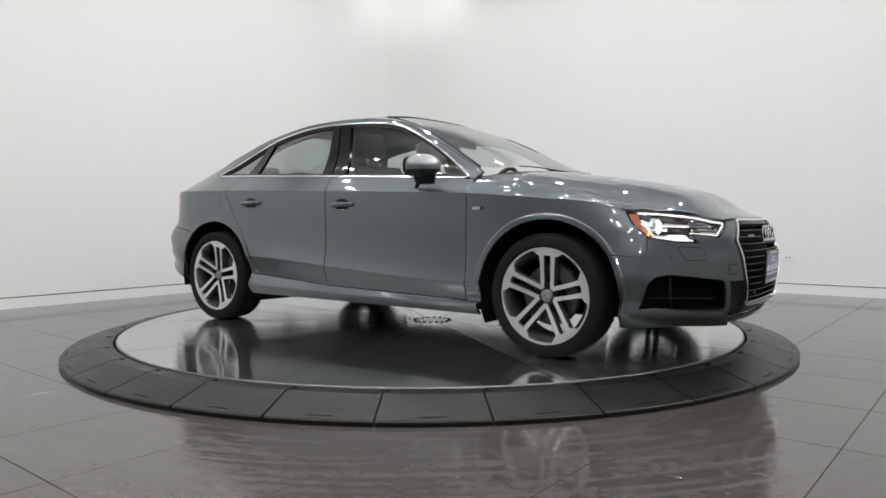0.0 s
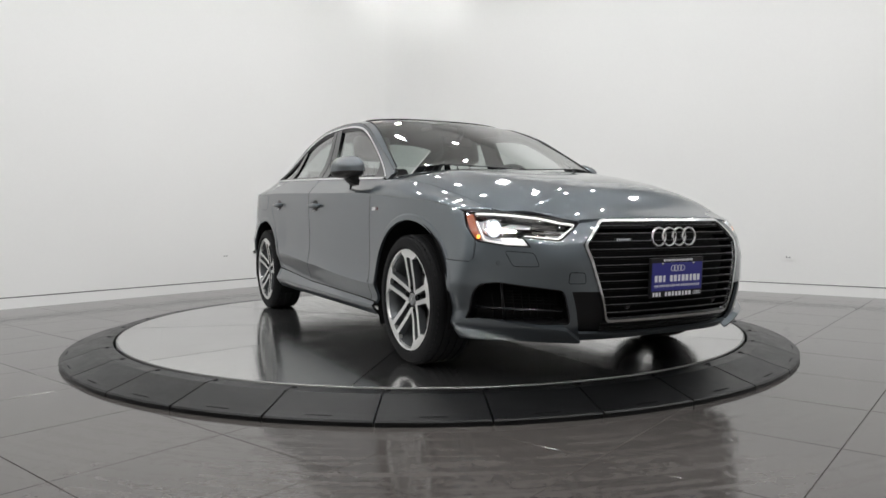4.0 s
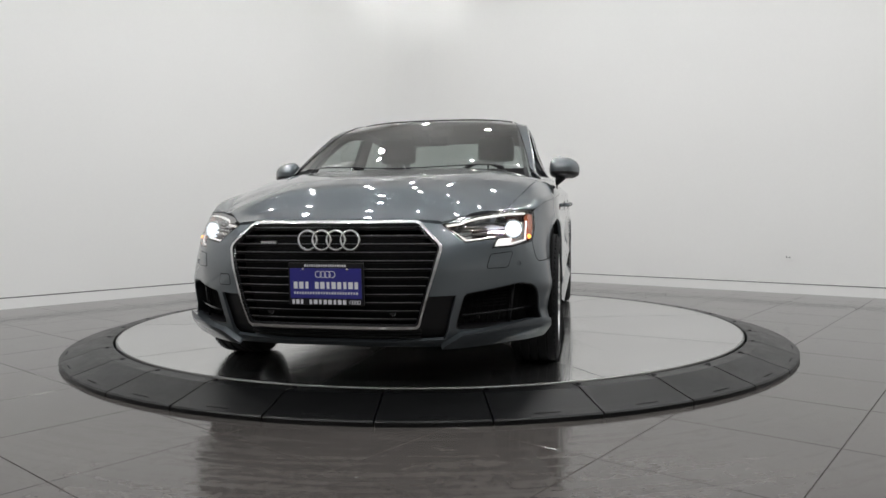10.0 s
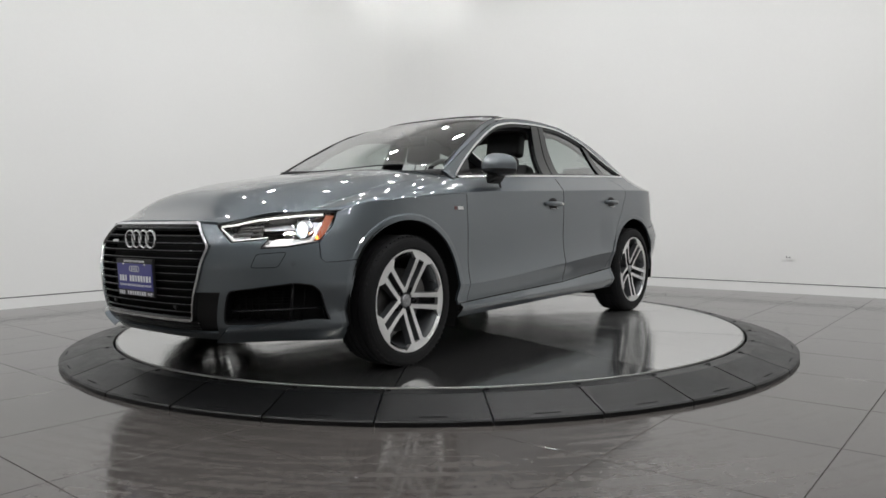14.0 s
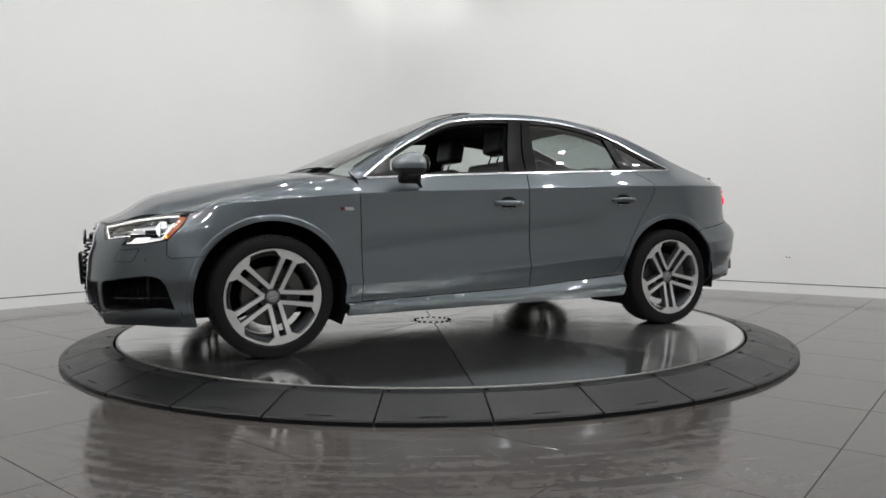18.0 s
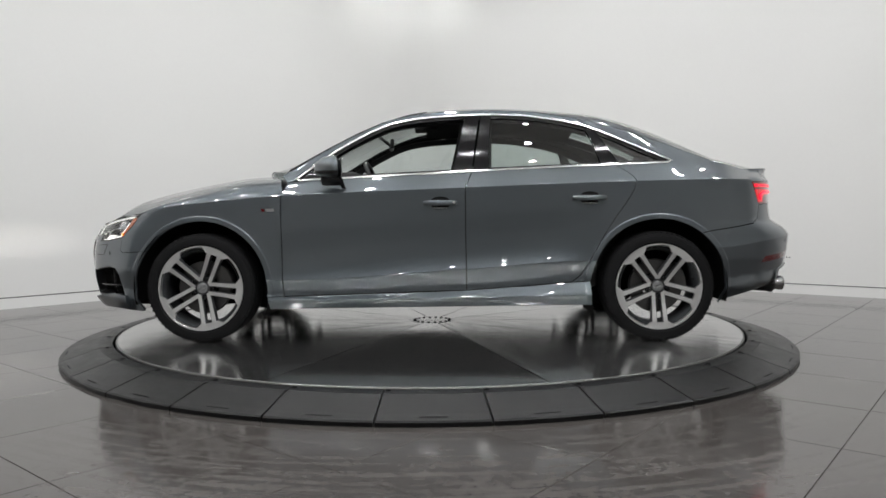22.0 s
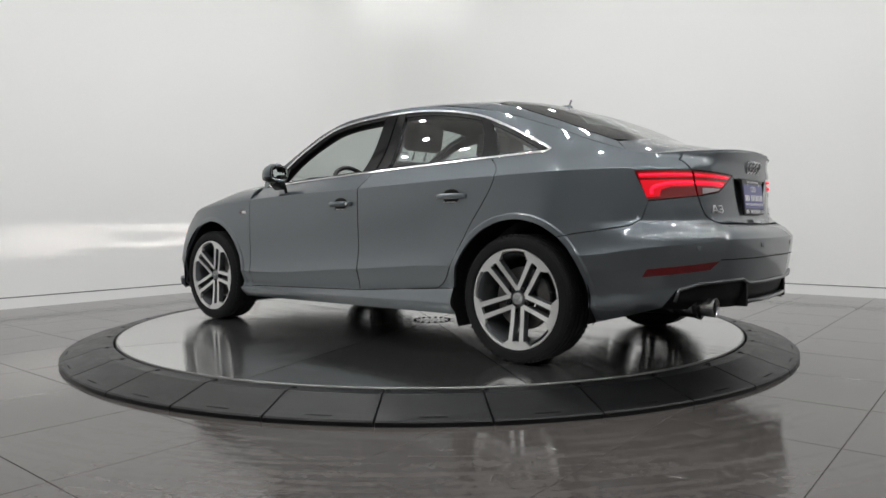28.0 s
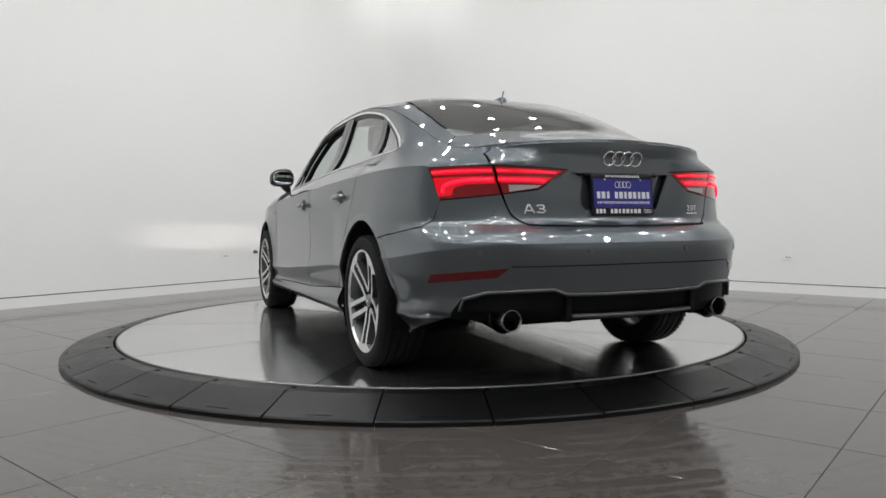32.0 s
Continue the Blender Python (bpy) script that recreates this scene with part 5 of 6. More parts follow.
    for s in (1, -1):
        kw = dict(mirror=s < 0)
        refl = rx((-0.615, 0.449), (-0.636, 0.484)) + ry((0.556, 0.515), (0.595, 0.478))
        panel("rear_reflector", rear, refl, RED_REFLECTOR, bumper, sink=-0.002, flange=0.003, gap=0, step=0.02, label="dark red reflector strip", **kw)
        pipe = part("exhaust_tip", lathe_bm([(0.036, 0.10), (0.040, -0.02), (0.0435, -0.10), (0.0440, -0.112), (0.041, -0.113), (0.039, -0.10), (0.037, 0.02)], 28, "X"), EXHAUST, CAR,
                    "polished exhaust tip", smooth=True, m=pose(-0.735 - XM, s * 0.535, 0.306))
        part("pipe_bore", lathe_bm([(0.0, 0.0), (0.038, 0.0)], 20, "X"), SHADE, pipe, m=pose(-0.03, 0, 0))
        part("pipe_shroud", lathe_bm([(0.052, 0.06), (0.060, -0.03), (0.066, -0.05), (0.062, -0.052), (0.05, 0.0)], 24, "X"), GLOSS, pipe, smooth=True, m=pose(0.005, 0, 0.006))
        for y, z in ((0.656, 0.575), (0.24, 0.580)):
            P = on(rear, ry((y, z)), 0.001)[0]
            q = Matrix.Translation((P[0], P[1] * s, P[2])) @ Vector((-1, (0.9 if y > 0.5 else 0.1) * s, 0)).to_track_quat("Z", "Y").to_matrix().to_4x4()
            part("parking_sensor", lathe_bm([(0.0, 0.0012), (0.009, 0.0012), (0.0095, -0.002), (0.012, -0.002), (0.0122, 0.0004)], 16), PAINT, bumper, m=q)
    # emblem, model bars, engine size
    for k in range(4):
        y = (k - 1.5) * 0.045
        P = on(rear, ry((y, 0.953)), 0.004)[0]
        pr = [(0.0295 + 0.0045 * math.cos(a), 0.0045 * math.sin(a)) for a in np.linspace(0, math.tau, 9)]
        part("emblem_ring", lathe_bm(pr, 32, "X"), CHROME, lid, "bright chrome ring", smooth=True, m=Matrix.Translation(P) @ pose(0, 0, 0, 0, -16, 0))
    for pts in (((0.452, 0.727), (0.434, 0.762), (0.430, 0.762), (0.412, 0.727)), ((0.444, 0.738), (0.420, 0.738)),
                ((0.400, 0.758), (0.375, 0.760), (0.368, 0.752), (0.375, 0.745), (0.390, 0.745)), ((0.375, 0.745), (0.366, 0.737), (0.375, 0.729), (0.402, 0.731))):
        bar("model_bar", on(rear, ry(*pts), 0.003), 0.0036, PLATE_WHITE, lid, n=6)
    txt = bpy.data.curves.new("engine_size", "FONT")
    txt.body, txt.size, txt.extrude, txt.space_character, txt.align_x = "2.0T", 0.034, 0.0018, 1.05, "CENTER"
    ob = new("engine_size", txt)
    P = on(rear, ry((-0.405, 0.738)), 0.003)[0]
    Q = on(rear, ry((-0.37, 0.738), (-0.44, 0.738)), 0.003)
    d = (Vector(Q[1]) - Vector(Q[0])).normalized()
    up = Vector((0, 0, 1))
    rot = Matrix((d, up, d.cross(up))).transposed().to_4x4()
    me = bpy.data.meshes.new_from_object(ob.evaluated_get(bpy.context.evaluated_depsgraph_get()))
    bpy.data.objects.remove(ob)
    me.materials.append(PLATE_WHITE)
    t = new("engine_size", me)
    t.parent = lid
    t.matrix_basis = Matrix.Translation(P) @ rot
    for k in range(7):
        P = on(rear, ry((-0.372 - 0.011 * k, 0.727)), 0.002)[0]
        part("name_bar", box_bm(-0.002, 0.002, -0.004, 0.004, -0.004, 0.004), CHROME, lid, m=Matrix.Translation(P))
    return lid


build_nose()
LID = build_tail()
plate("front_plate", pose(3.533 - XM, -0.006, 0.450, 0, 3, 0), CAR, "blue dealer plate in a black frame")
plate("rear_plate", pose(-0.842 - XM, 0.0, 0.806, 0, -6, 180), LID, "blue dealer plate in a black frame")


# ---------------------------------------------------------------- windows, doors' fittings, mirrors
def build_glass():
    frame_loop = DLO_TOP + DLO_LOW
    both("window_trim", side, shrink(frame_loop, -0.007), SATIN, CAR, holes=(shrink(frame_loop, 0.004),), sink=-0.004, flange=0.012, gap=0, step=0.02, label="bright satin trim round the side windows")
    both("window_seal", side, shrink(frame_loop, -0.003), BLACK, CAR, holes=(shrink(frame_loop, 0.020),), sink=0.006, flange=0.02, gap=0, step=0.02)
    both("window_lining", side, shrink(frame_loop, -0.02), CABIN, CAR, holes=(shrink(frame_loop, 0.026),), sink=0.045, flange=0.02, gap=0, step=0.025, edge=CABIN)
    both("b_pillar_trim", side, [(1.176, 0.994), (1.066, 0.998), (1.014, 1.334), (1.102, 1.331)], GLOSS, CAR, sink=0.001, flange=0.03, gap=0.001, step=0.03)
    both("b_pillar_trim", side, [(1.056, 0.999), (0.966, 1.003), (0.945, 1.334), (1.006, 1.336)], GLOSS, CAR, sink=0.001, flange=0.03, gap=0.001, step=0.03)
    both("b_pillar_back", side, [(1.20, 0.975), (0.95, 0.985), (0.935, 1.342), (1.115, 1.338)], SHADE, CAR, sink=0.032, flange=0, gap=0, step=0.05)
    both("window_divider", side, smooth_line([(0.390, 1.268), (0.340, 1.16), (0.300, 1.021)], 4) + smooth_line([(0.190, 1.024), (0.255, 1.14), (0.318, 1.240)], 4), GLOSS, CAR, sink=0.003, flange=0.02, gap=0.001, step=0.03)
    both("mirror_sail", side, [(2.082, 0.944), (1.945, 0.951), (1.930, 1.068), (1.945, 1.066)], GLOSS, CAR, sink=0.003, flange=0.01, gap=0, step=0.03)
    top_z = lambda x: float(np.interp(x, [p[0] for p in DLO_TOP[::-1]], [p[1] for p in DLO_TOP[::-1]]))
    low_z = lambda x: float(np.interp(x, [p[0] for p in DLO_LOW], [p[1] for p in DLO_LOW]))
    def pane(name, xs, mat, **kw):
        loop = [(x, top_z(x) - 0.006) for x in xs] + [(x, low_z(x) - 0.004) for x in xs[::-1]]
        ob = panel(name, side, loop, mat, CAR, sink=0.014, flange=0, gap=0, step=0.05, **kw)
        ob.visible_shadow = False
        return ob
    xf = [1.96, 1.85, 1.7, 1.55, 1.4, 1.25, 1.12]
    xr = [0.97, 0.8, 0.65, 0.5, 0.42, 0.36, 0.30]
    xq = [0.31, 0.25, 0.15, 0.05, -0.04, -0.09]
    pane("front_window", xf, GLASS, mirror=True)
    for s in (False, True):
        pane("rear_window_pane", xr, GLASS, mirror=s)
        pane("quarter_window", xq, GLASS_REAR, mirror=s)


def build_fittings():
    for doors, x0, x1, z, keyed in ((DOORS_F, 1.151, 1.346, 0.802, True), (DOORS_R, 0.298, 0.493, 0.826, False)):
        for s, door in zip((1, -1), doors):
            xm = (x0 + x1) / 2
            # no hollow is cut: a flat dark oval stands in for the shaded cup
            cup = [(xm + 0.055 * math.cos(a), z + 0.001 + 0.036 * math.copysign(abs(math.sin(a)) ** 0.7, math.sin(a))) for a in np.linspace(0, math.tau, 25)[:-1]]
            panel("handle_cup", side, cup, DARK_PLASTIC, door, sink=-0.0012, flange=0, gap=0, step=0.02, mirror=s < 0)
            P = on(side, [(xm, z)], 0.0)[0]
            bm = bmesh.new()
            n = 15
            rows = []
            for i in range(n):
                u = i / (n - 1) * 2 - 1
                h = 0.0155 * (1 - 0.35 * abs(u) ** 4)
                out = 0.040 * (1 - 0.72 * abs(u) ** 3.2)
                x = xm - XM + u * (x1 - x0) / 2
                q = on(side, [(xm + u * (x1 - x0) / 2, z)], 0.0)[0]
                rows.append([bm.verts.new((x, (q[1] + out * o) * s, z + h * k)) for o, k in ((0.35, -0.75), (0.75, -0.95), (1.0, -0.45), (1.0, 0.5), (0.8, 1.0), (0.4, 0.85))])
            for i in range(n - 1):
                for j in range(6):
                    bm.faces.new((rows[i][j], rows[i + 1][j], rows[i + 1][(j + 1) % 6], rows[i][(j + 1) % 6]))
            bm.faces.new(rows[0])
            bm.faces.new(rows[-1])
            bmesh.ops.recalc_face_normals(bm, faces=bm.faces)
            part("door_handle", bm, PAINT, door, smooth=True)
            bar("handle_edge", [(xm - XM + u * 0.04, (P[1] + 0.012) * s, z - 0.030) for u in (-1, -0.5, 0, 0.5, 1)], 0.0025, SATIN, door)
            if keyed and s > 0:
                part("key_cap", lathe_bm([(0.0, 0.003), (0.008, 0.002), (0.010, -0.004)], 14, "Y"), CHROME, door, m=Matrix.Translation((x0 + 0.018 - XM, P[1] + 0.030, z)))
    # fender badges
    for s in (1, -1):
        for x0, x1, mat in ((2.262, 2.281, RED_REFLECTOR), (2.208, 2.256, SATIN)):
            loop = [(x1, 0.775), (x0, 0.775), (x0 - 0.004, 0.758), (x1 - 0.004, 0.758)]
            panel("fender_badge", side, loop, mat, CAR, sink=-0.003, flange=0.003, gap=0, step=0.02, mirror=s < 0)
    flap("fuel_cap_cover", side, rounded([(-0.150, 0.912), (-0.138, 0.800), (0.055, 0.795), (0.080, 0.908)], 0.03, 4), CAR, joint=0.0014, mirror=True)


def build_mirrors():
    def shell(s, swell, keep):
        bm = bmesh.new()
        bmesh.ops.create_uvsphere(bm, u_segments=32, v_segments=24, radius=1)
        bmesh.ops.delete(bm, geom=[f for f in bm.faces if not keep(f.calc_center_median())], context="FACES")
        for v in bm.verts:
            x, y, z = v.co * swell
            # blunt at the back where the glass sits, drawn out towards the front; domed above, flat below
            x = x if x > 0 else x * 0.5
            k = 1.0 - 0.14 * max(x, 0)
            sx = math.copysign(abs(y) ** 0.66, y)
            sz = math.copysign(abs(z) ** (0.85 if z > 0 else 0.55), z)
            high = 0.074 - 0.014 * sx if z > 0 else 0.054
            v.co = (1.868 - XM + x * 0.105 - 0.012 * sx, s * (0.886 + sx * 0.088 * k - 0.020 * x), 1.003 + sz * high * k)
        return bm
    for s in (1, -1):
        head = part("wing_mirror", shell(s, 1.0, lambda c: c.z > -0.12), PAINT, CAR, "grey wing mirror with black foot", smooth=True)
        part("mirror_bowl", shell(s, 0.992, lambda c: c.z < -0.05), BLACK, head, smooth=True)
        for name, x0, w, h, t, mat in (("mirror_rim", 1.817, 0.080, 0.056, 0.007, BLACK), ("mirror_glass", 1.811, 0.072, 0.048, 0.003, MIRROR_GLASS)):
            bm = bmesh.new()
            bmesh.ops.create_uvsphere(bm, u_segments=24, v_segments=12, radius=1)
            for v in bm.verts:
                x, y, z = v.co
                sy, sz = math.copysign(abs(y) ** 0.65, y), math.copysign(abs(z) ** 0.7, z)
                v.co = (x0 - XM + x * t - 0.012 * sy, s * (0.886 + sy * w), 1.009 + sz * h)
            part(name, bm, mat, head, smooth=True)
        bm = bmesh.new()
        for x, y, z in ((1.800, 0.836, 0.905), (1.935, 0.836, 0.902), (1.815, 0.836, 0.948), (1.945, 0.832, 0.948), (1.835, 0.885, 0.940), (1.905, 0.882, 0.938),
                        (1.820, 0.905, 0.972), (1.920, 0.900, 0.972), (1.825, 0.835, 0.972), (1.925, 0.835, 0.972)):
            bm.verts.new((x - XM, s * y, z))
        bmesh.ops.convex_hull(bm, input=bm.verts)
        bmesh.ops.bevel(bm, geom=list(bm.edges), offset=0.006, segments=2, affect="EDGES")
        part("mirror_foot", bm, DARK_PLASTIC, head, smooth=True)
    # aerial fin and wipers
    bm = bmesh.new()
    for x, y, z in ((0.275, 0.016, 0.0), (0.275, -0.016, 0.0), (0.185, 0.022, 0.0), (0.185, -0.022, 0.0), (0.285, 0.0, 0.0), (0.225, 0.006, 0.016), (0.225, -0.006, 0.016),
                    (0.190, 0.010, 0.020), (0.190, -0.010, 0.020), (0.178, 0.012, 0.0), (0.178, -0.012, 0.0)):
        base = float(top(np.array([x]), np.array([0.0]))[0, 2])
        bm.verts.new((x - XM, y, base + z))
    r = bmesh.ops.convex_hull(bm, input=bm.verts)
    part("aerial_fin", bm, PAINT, CAR)
    bar("aerial_mast", [(0.206 - XM, 0, 1.368), (0.194 - XM, 0, 1.392), (0.187 - XM, 0, 1.408)], 0.006, ALLOY_DARK, CAR, flat=0.5)
    for y0, y1, x1 in ((-0.50, 0.05, 0), (0.02, 0.52, 0)):
        P = on(top, [(2.398 - 0.44 * (y0 + (y1 - y0) * t) ** 2, y0 + (y1 - y0) * t) for t in np.linspace(0, 1, 9)], 0.003)
        bar("wiper", P, 0.0032, BLACK, CAR, flat=0.7)
    for s in (1, -1):
        P = on(top, [(1.335, 0.537), (1.45, 0.556), (1.6, 0.583), (1.75, 0.614), (1.9, 0.648), (2.05, 0.679), (2.15, 0.698)], 0.0005)
        bar("windscreen_seal", P if s > 0 else flip_y(P), 0.006, BLACK, CAR, flat=0.6)
    P = on(top, [(1.405 - 0.25 * y * y, y) for y in np.linspace(-0.52, 0.52, 17)], 0.0005)
    bar("windscreen_seal", P, 0.006, BLACK, CAR, flat=0.6)
    part("cowl", box_bm(2.18 - XM, 2.46 - XM, -0.60, 0.60, 0.80, 0.90), SHADE, CAR)
    part("windscreen_sticker", box_bm(-0.0006, 0.0006, -0.03, 0.03, -0.008, 0.008), PLATE_WHITE, CAR, m=Matrix.Translation(on(top, [(1.42, 0.42)], -0.003)[0]) @ pose(0, 0, 0, 0, -62, 0))


# ---------------------------------------------------------------- wheels
def spoke_bm(y_side, face):
    """One bar of a spoke pair, in the plane of the wheel (x along the pair, z across), y outward."""
    bm = bmesh.new()
    pts = [(0.036, 0.0265, 0.0120, 0.074), (0.060, 0.0270, 0.0122, 0.078), (0.10, 0.0280, 0.0122, 0.083), (0.16, 0.0298, 0.0130, 0.0955), (0.20, 0.0315, 0.0145, 0.1034), (0.222, 0.0345, 0.0190, 0.1034)]
    rows = []
    for r, off, w, y in pts:
        c = off * y_side
        if face:
            rows.append([bm.verts.new((r, y + 0.0008, c - w * 0.86)), bm.verts.new((r, y + 0.0008, c + w * 0.86))])
        else:
            rows.append([bm.verts.new((r, y, c - w)), bm.verts.new((r, y, c + w)), bm.verts.new((r, y - 0.034, c + w * 1.15)), bm.verts.new((r, y - 0.034, c - w * 1.15))])
    k = len(rows[0])
    for i in range(len(rows) - 1):
        for j in range(k if k > 2 else 1):
            bm.faces.new((rows[i][j], rows[i + 1][j], rows[i + 1][(j + 1) % k], rows[i][(j + 1) % k]))
    bmesh.ops.recalc_face_normals(bm, faces=bm.faces)
    if face and bm.faces and next(iter(bm.faces)).normal.y < 0:
        bmesh.ops.reverse_faces(bm, faces=bm.faces)
    return bm


def build_wheels():
    # built with its outer side towards +y
    proto = part("wheel", lathe_bm([(0.226, 0.098), (0.218, 0.085), (0.208, 0.05), (0.205, -0.05), (0.215, -0.09), (0.226, -0.10)], 48, "Y"), ALLOY_DARK, CAR, "five-twin-spoke machined alloy wheel", smooth=True)
    tyre = [(0.226, -0.098), (0.245, -0.112), (0.275, -0.113), (0.298, -0.106), (0.310, -0.095), (0.315, -0.085)]
    for y in (-0.060, -0.020, 0.020, 0.060):
        tyre += [(0.3172, y - 0.0055), (0.310, y - 0.0045), (0.310, y + 0.0045), (0.3172, y + 0.0055)]
    tyre += [(0.315, 0.085), (0.310, 0.095), (0.298, 0.106), (0.290, 0.1085), (0.289, 0.1105), (0.275, 0.113), (0.258, 0.1135), (0.257, 0.112), (0.2495, 0.1085), (0.2480, 0.1030), (0.2470, 0.0960), (0.234, 0.090), (0.226, 0.086)]
    bits = [part("tyre", lathe_bm(tyre, 72, "Y"), TYRE, proto, "black low-profile tyre", smooth=False)]
    # shoulder blocks of the tread
    bm = bmesh.new()
    for k in range(64):
        a = k * math.tau / 64
        for s in (-1, 1):
            m = Matrix.Rotation(a, 4, "Y") @ Matrix.Translation((0.3062, s * 0.0935, 0)) @ Matrix.Rotation(radians(-s * 40), 4, "Z")
            bmesh.ops.create_cube(bm, size=1, matrix=m @ Matrix.Diagonal((0.007, 0.018, 0.012, 1)))
    bits.append(tagged(part("tread_rib", bm, TYRE, proto), kind="stuff"))
    bits.append(part("rim_ring", lathe_bm([(0.2478, 0.0960), (0.2474, 0.1040), (0.2462, 0.1052), (0.2385, 0.1052), (0.2375, 0.1042), (0.2290, 0.0860), (0.224, 0.070)], 64, "Y"), ALLOY, proto, "machined rim flange"))
    bits.append(part("brake_disc", lathe_bm([(0.08, 0.0), (0.150, 0.0), (0.156, -0.006), (0.156, -0.022), (0.08, -0.022)], 40, "Y"), IRON, proto, smooth=False, m=pose(0, 0.028, 0)))
    bits.append(part("brake_caliper", lathe_bm([(0.105, 0.012), (0.168, 0.012), (0.176, 0.0), (0.176, -0.05), (0.105, -0.05)], 10, "Y", a0=radians(150), a1=radians(205)), IRON, proto, m=pose(0, 0.04, 0)))
    bits.append(part("hub_dish", lathe_bm([(0.0, 0.060), (0.045, 0.060), (0.060, 0.066), (0.066, 0.060), (0.070, 0.02)], 32, "Y"), ALLOY_DARK, proto, smooth=True))
    bits.append(part("hub_cap", lathe_bm([(0.0, 0.081), (0.024, 0.080), (0.0305, 0.077), (0.0325, 0.062)], 28, "Y"), CAP, proto, "grey centre cap with rings", smooth=True))
    for k in range(4):
        pr = [(0.0068 + 0.001 * math.cos(a), 0.001 * math.sin(a)) for a in np.linspace(0, math.tau, 6)]
        bits.append(part("cap_ring", lathe_bm(pr, 16, "Y"), CHROME, proto, m=pose((k - 1.5) * 0.0098, 0.0815, 0)))
    bits.append(part("tyre_valve", lathe_bm([(0.0, 0.02), (0.004, 0.02), (0.004, -0.01)], 8, "Y"), BLACK, proto, m=pose(-0.20, 0.075, -0.03)))
    meshes = {}
    for k in range(5):
        for ys in (1, -1):
            for face in (False, True):
                rot = Matrix.Rotation(radians(72 * k), 4, "Y")
                key = (ys, face)
                if key not in meshes:
                    o = part("spoke_face" if face else "spoke", spoke_bm(ys, face), ALLOY if face else ALLOY_DARK, proto, m=rot)
                    meshes[key] = o
                else:
                    o = share(meshes[key], "spoke_face" if face else "spoke", proto, rot)
                bits.append(o)
        # machined web where a pair meets the rim
        rot = Matrix.Rotation(radians(72 * k), 4, "Y")
        if "web" not in meshes:
            bm = bmesh.new()
            vs = [bm.verts.new((r, 0.1046, z)) for r, z in ((0.203, -0.050), (0.207, 0.0), (0.203, 0.050), (0.2205, 0.0790), (0.2265, 0.0770), (0.2335, 0.052), (0.2391, 0.0), (0.2335, -0.052), (0.2265, -0.0770), (0.2205, -0.0790))]
            bm.faces.new(vs)
            bmesh.ops.recalc_face_normals(bm, faces=bm.faces)
            if next(iter(bm.faces)).normal.y < 0:
                bmesh.ops.reverse_faces(bm, faces=bm.faces)
            r = bmesh.ops.extrude_face_region(bm, geom=list(bm.faces))
            for v in r["geom"]:
                if isinstance(v, bmesh.types.BMVert):
                    v.co.y -= 0.02
            meshes["web"] = part("spoke_web", bm, ALLOY, proto, m=rot)
            bits.append(meshes["web"])
        else:
            bits.append(share(meshes["web"], "spoke_web", proto, rot))
        a = radians(72 * k)
        mb = pose(0.057 * math.cos(a), 0.067, -0.057 * math.sin(a))
        if "bolt" not in meshes:
            meshes["bolt"] = part("wheel_bolt", lathe_bm([(0.0, 0.008), (0.0085, 0.008), (0.0100, 0.015), (0.0140, 0.013), (0.0165, 0.0)], 12, "Y"), GLOSS, proto, m=mb)
            bits.append(meshes["bolt"])
        else:
            bits.append(share(meshes["bolt"], "wheel_bolt", proto, mb))

    def place(ob, x, s, turn):
        # the outer side faces away from the car
        base = Matrix.Translation((x - XM, s * 0.772, WHEEL_R)) @ (Matrix.Identity(4) if s > 0 else Matrix.Rotation(math.pi, 4, "Z"))
        ob.matrix_basis = base @ Matrix.Rotation(radians(turn), 4, "Y")

    first = True
    for x, s, turn in ((HUB_F, 1, 30.7), (HUB_R, 1, 20), (HUB_F, -1, 49), (HUB_R, -1, 44)):
        if first:
            place(proto, x, s, turn)
            first = False
            continue
        w = new("wheel", proto.data)
        w.parent = CAR
        tagged(w, "five-twin-spoke machined alloy wheel")
        place(w, x, s, turn)
        for b in bits:
            o = share(b, b.name.split(".")[0], w, b.matrix_basis.copy())
            if b.get("label"):
                tagged(o, b["label"])
            if b.get("kind"):
                tagged(o, kind=b["kind"])


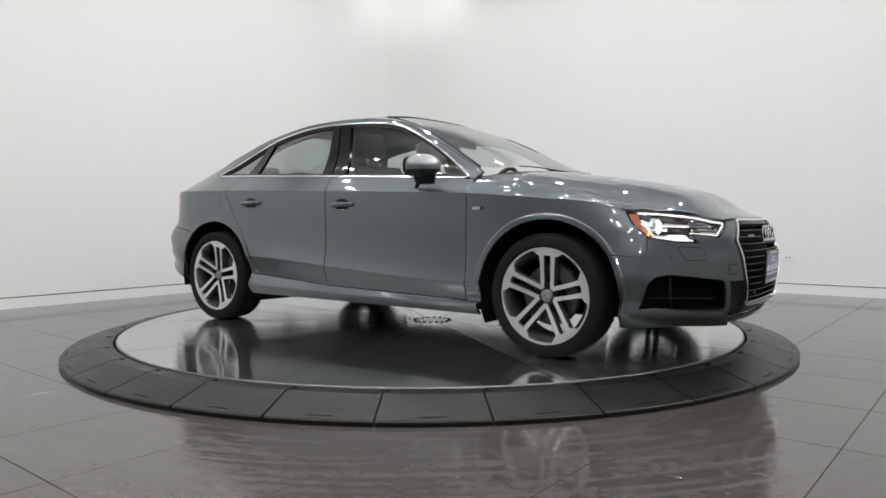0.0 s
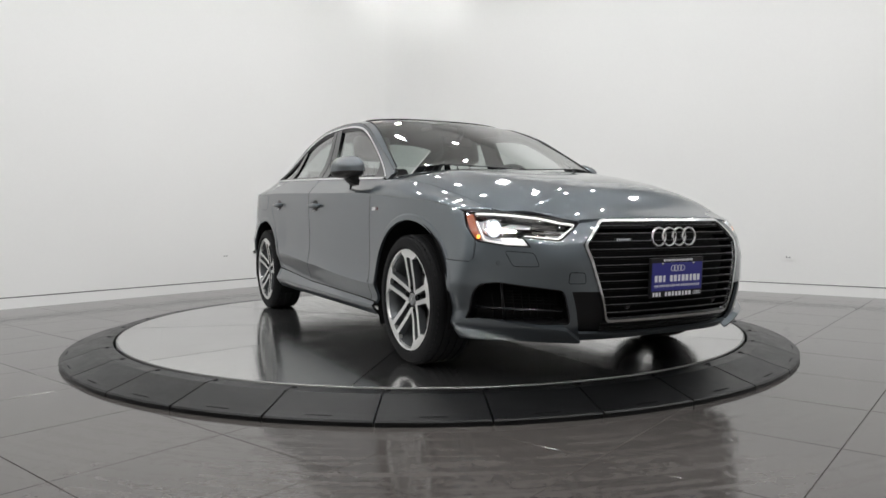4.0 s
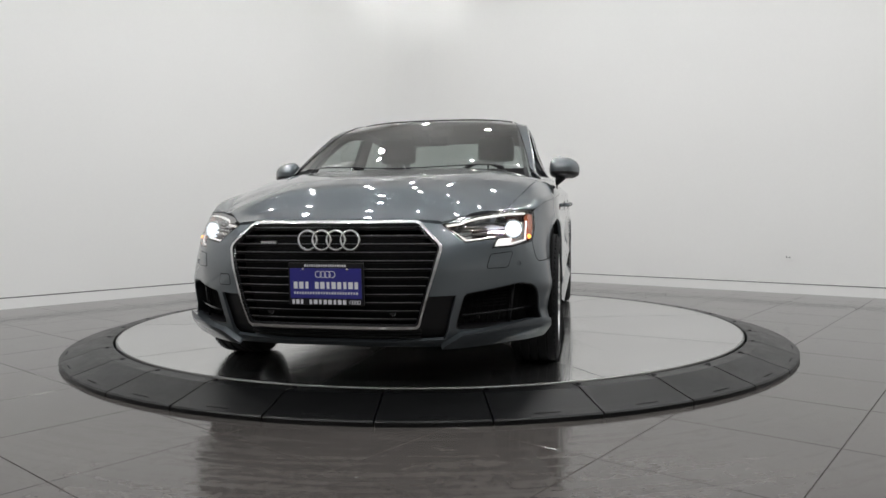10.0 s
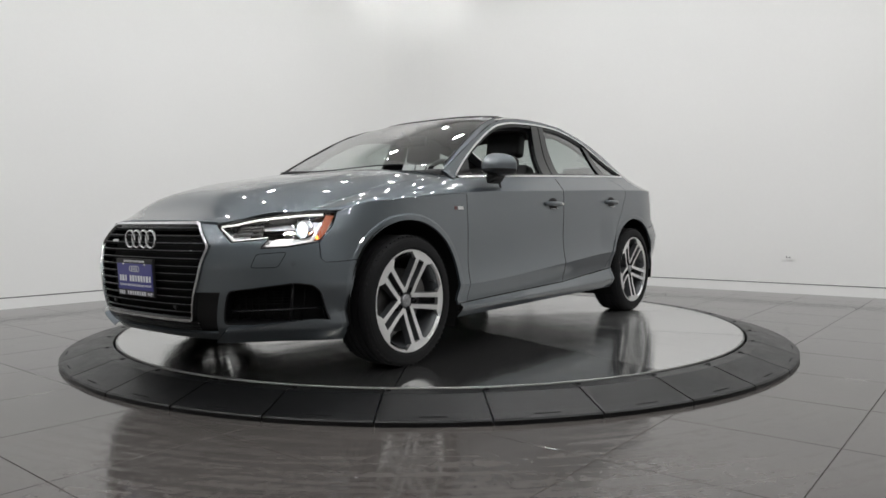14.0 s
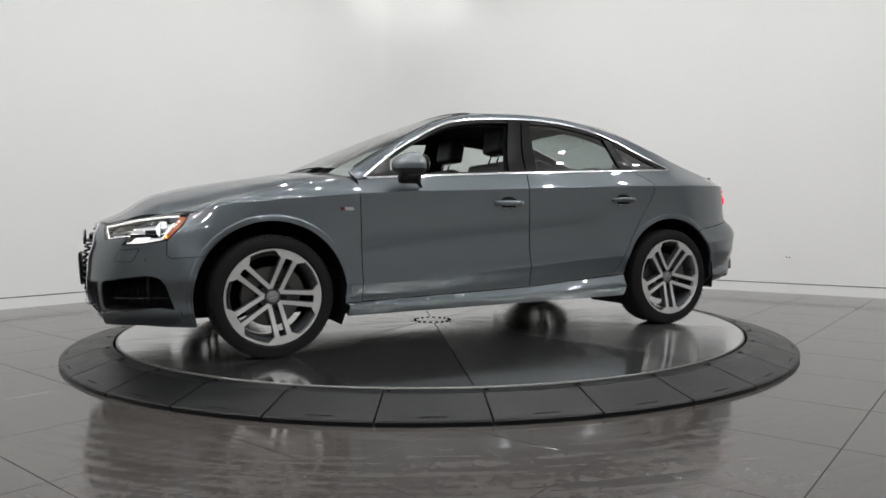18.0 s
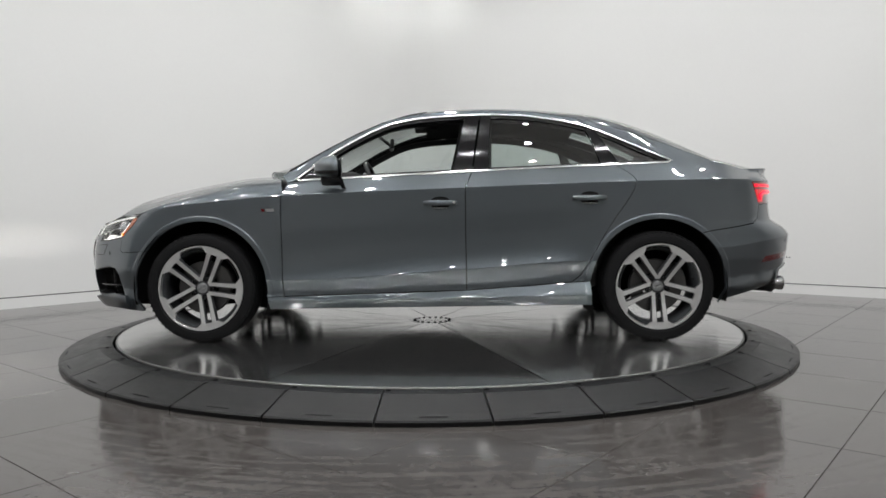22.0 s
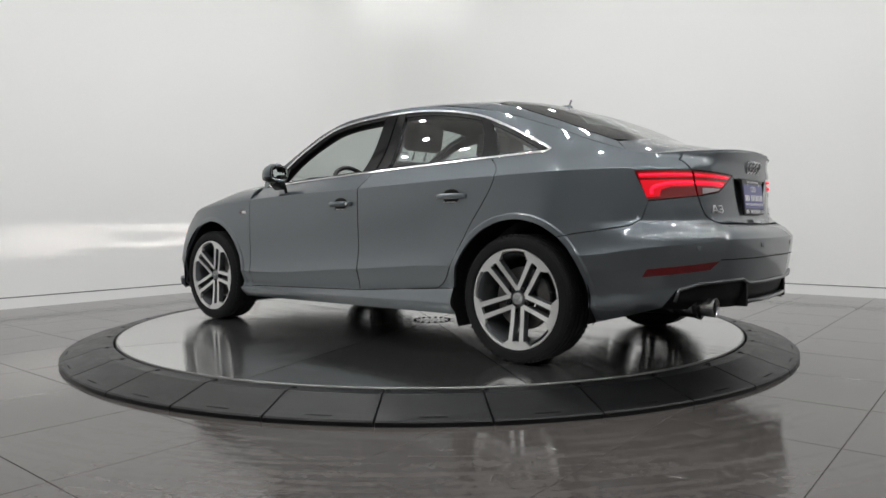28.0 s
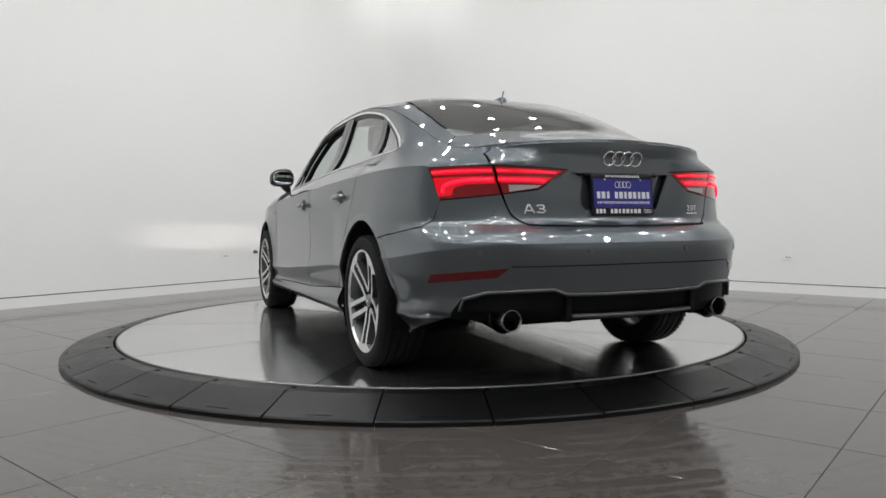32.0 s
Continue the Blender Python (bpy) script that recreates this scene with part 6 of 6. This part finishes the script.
# ---------------------------------------------------------------- cabin and underside
def build_inside():
    # underside, wheel wells
    part("underbody", box_bm(0.40 - XM, 2.24 - XM, -0.76, 0.76, 0.205, 0.30, 0.02), SHADE, CAR)
    part("front_underbody", box_bm(2.24 - XM, 3.36 - XM, -0.52, 0.52, 0.185, 0.62, 0.02), SHADE, CAR)
    part("rear_underbody", box_bm(-0.70 - XM, 0.40 - XM, -0.54, 0.54, 0.26, 0.72, 0.02), SHADE, CAR)
    part("firewall", box_bm(2.22 - XM, 2.26 - XM, -0.80, 0.80, 0.2, 0.88), SHADE, CAR)
    for x in (HUB_F, HUB_R):
        for s in (1, -1):
            part("wheel_arch_liner", lathe_bm([(0.396, 0.862), (0.400, 0.50), (0.05, 0.50)] if s > 0 else [(0.396, -0.862), (0.400, -0.50), (0.05, -0.50)], 36, "Y", a0=radians(-14 if x > 1 else -25), a1=radians(205 if x > 1 else 193)), SHADE, CAR,
                 smooth=True, m=pose(x - XM, 0, 0.318))
    # floor, headliner, door linings
    panel("headliner", top, [(1.38, -0.54), (1.38, 0.54), (0.9, 0.575), (0.3, 0.54), (0.3, -0.54), (0.9, -0.575)], HEADLINER, CAR, sink=0.035, flange=0, gap=0, step=0.08)
    for s in (1, -1):
        part("door_lining", box_bm(0.32 - XM, 2.10 - XM, 0.66 * s if s > 0 else -0.70, 0.70 if s > 0 else -0.66, 0.30, 0.945, 0.03), CABIN, CAR)
    panel("parcel_shelf", lambda x, y: np.stack([np.asarray(x) - XM, np.asarray(y), 0 * np.asarray(x) + 1.0], -1), [(-0.40, -0.62), (-0.40, 0.62), (0.16, 0.66), (0.16, -0.66)], CABIN, CAR, flange=0.02, step=0.2)
    # dashboard
    bm = box_bm(1.78 - XM, 2.24 - XM, -0.68, 0.68, 0.62, 0.955, 0.07, 4)
    part("dashboard", bm, CABIN, CAR, smooth=True)
    part("instrument_hood", box_bm(1.76 - XM, 1.98 - XM, 0.19, 0.55, 0.90, 1.005, 0.045, 4), CABIN, CAR, smooth=True)
    # steering wheel, rear-view mirror
    wheel = part("steering_wheel", lathe_bm([(0.180 + 0.015 * math.cos(a), 0.015 * math.sin(a)) for a in np.linspace(0, math.tau, 9)], 36, "X"), CABIN, CAR, "black leather steering wheel", smooth=True,
                 m=pose(1.66 - XM, 0.37, 0.905, 0, 24, 0))
    part("boss", lathe_bm([(0.0, -0.02), (0.05, -0.018), (0.062, 0.0), (0.06, 0.03)], 20, "X"), CABIN, wheel, smooth=True)
    for a in (0, 180, 270):
        part("wheel_spoke", box_bm(-0.008, 0.010, 0.04, 0.175, -0.018, 0.018, 0.006), SATIN if a == 270 else CABIN, wheel, m=pose(0, 0, 0, a, 0, 0))
    mir = part("rear_view_mirror", box_bm(-0.014, 0.014, -0.115, 0.115, -0.032, 0.032, 0.012, 3), BLACK, CAR, "black rear-view mirror", m=pose(1.60 - XM, 0.0, 1.225, 0, -8, 6), smooth=True)
    part("mirror_face", box_bm(-0.0155, -0.0142, -0.105, 0.105, -0.026, 0.026), MIRROR_GLASS, mir)
    bar("mirror_stalk", [(1.612 - XM, 0.0, 1.225), (1.66 - XM, 0.0, 1.262), (1.685 - XM, 0.0, 1.285)], 0.012, BLACK, CAR)
    part("overhead_console", box_bm(1.28 - XM, 1.44 - XM, -0.10, 0.10, 1.318, 1.35, 0.012), HEADLINER, CAR)
    # seats
    def cushion(name, w, h, d, mat, parent, m, r=0.05):
        return part(name, box_bm(-d / 2, d / 2, -w / 2, w / 2, -h / 2, h / 2, r, 4), mat, parent, smooth=True, m=m)
    for y in (0.37, -0.37):
        seat = cushion("front_seat", 0.50, 0.16, 0.52, CABIN, CAR, pose(1.42 - XM, y, 0.52, 0, -8, 0), 0.06)
        tagged(seat, "black leather front seat")
        back = cushion("backrest", 0.48, 0.56, 0.13, CABIN, seat, pose(-0.235, 0, 0.31, 0, -6, 0), 0.055)
        head = cushion("headrest", 0.26, 0.17, 0.115, CABIN, seat, pose(-0.295, 0, 0.745, 0, -2, 0), 0.048)
        for dy in (-0.055, 0.055):
            bar("headrest_post", [(-0.265, dy, 0.60), (-0.285, dy, 0.70)], 0.006, CHROME, seat)
    bench = cushion("rear_bench", 1.26, 0.18, 0.50, CABIN, CAR, pose(0.46 - XM, 0, 0.50, 0, -6, 0), 0.06)
    cushion("rear_backrest", 1.26, 0.58, 0.16, CABIN, bench, pose(-0.27, 0, 0.31, 0, -24, 0), 0.06)
    for y in (-0.38, 0.0, 0.38):
        cushion("headrest", 0.25 if y else 0.20, 0.13 if y else 0.09, 0.08, CABIN, bench, pose(-0.42, y, 0.60, 0, -18, 0), 0.035)


build_glass()
build_fittings()
build_mirrors()
build_wheels()
build_inside()


# ---------------------------------------------------------------- what moves
def motions():
    """The turntable turns evenly and carries the car."""
    turn = [(0.0, -36.37), (0.5, -39.42), (1.0, -42.62), (2.0, -49.25), (4.0, -62.30), (6.0, -75.53), (8.0, -88.84), (10.0, -102.24), (12.0, -115.64), (14.0, -128.97),
            (16.0, -142.20), (18.0, -155.42), (20.0, -168.73), (22.0, -181.93), (24.0, -194.88), (26.0, -207.91), (28.0, -220.89), (30.0, -233.88), (32.0, -246.97)]
    walk(DISC, [(t, pose(0, 0, 0, 0, 0, a)) for t, a in turn])
    walk(CAR, [(t, pose(0, 0, DISC_Z, 0, 0, a) @ pose(-0.0118, 0.0513, 0)) for t, a in turn])


build_tiles(FLOOR)
motions()
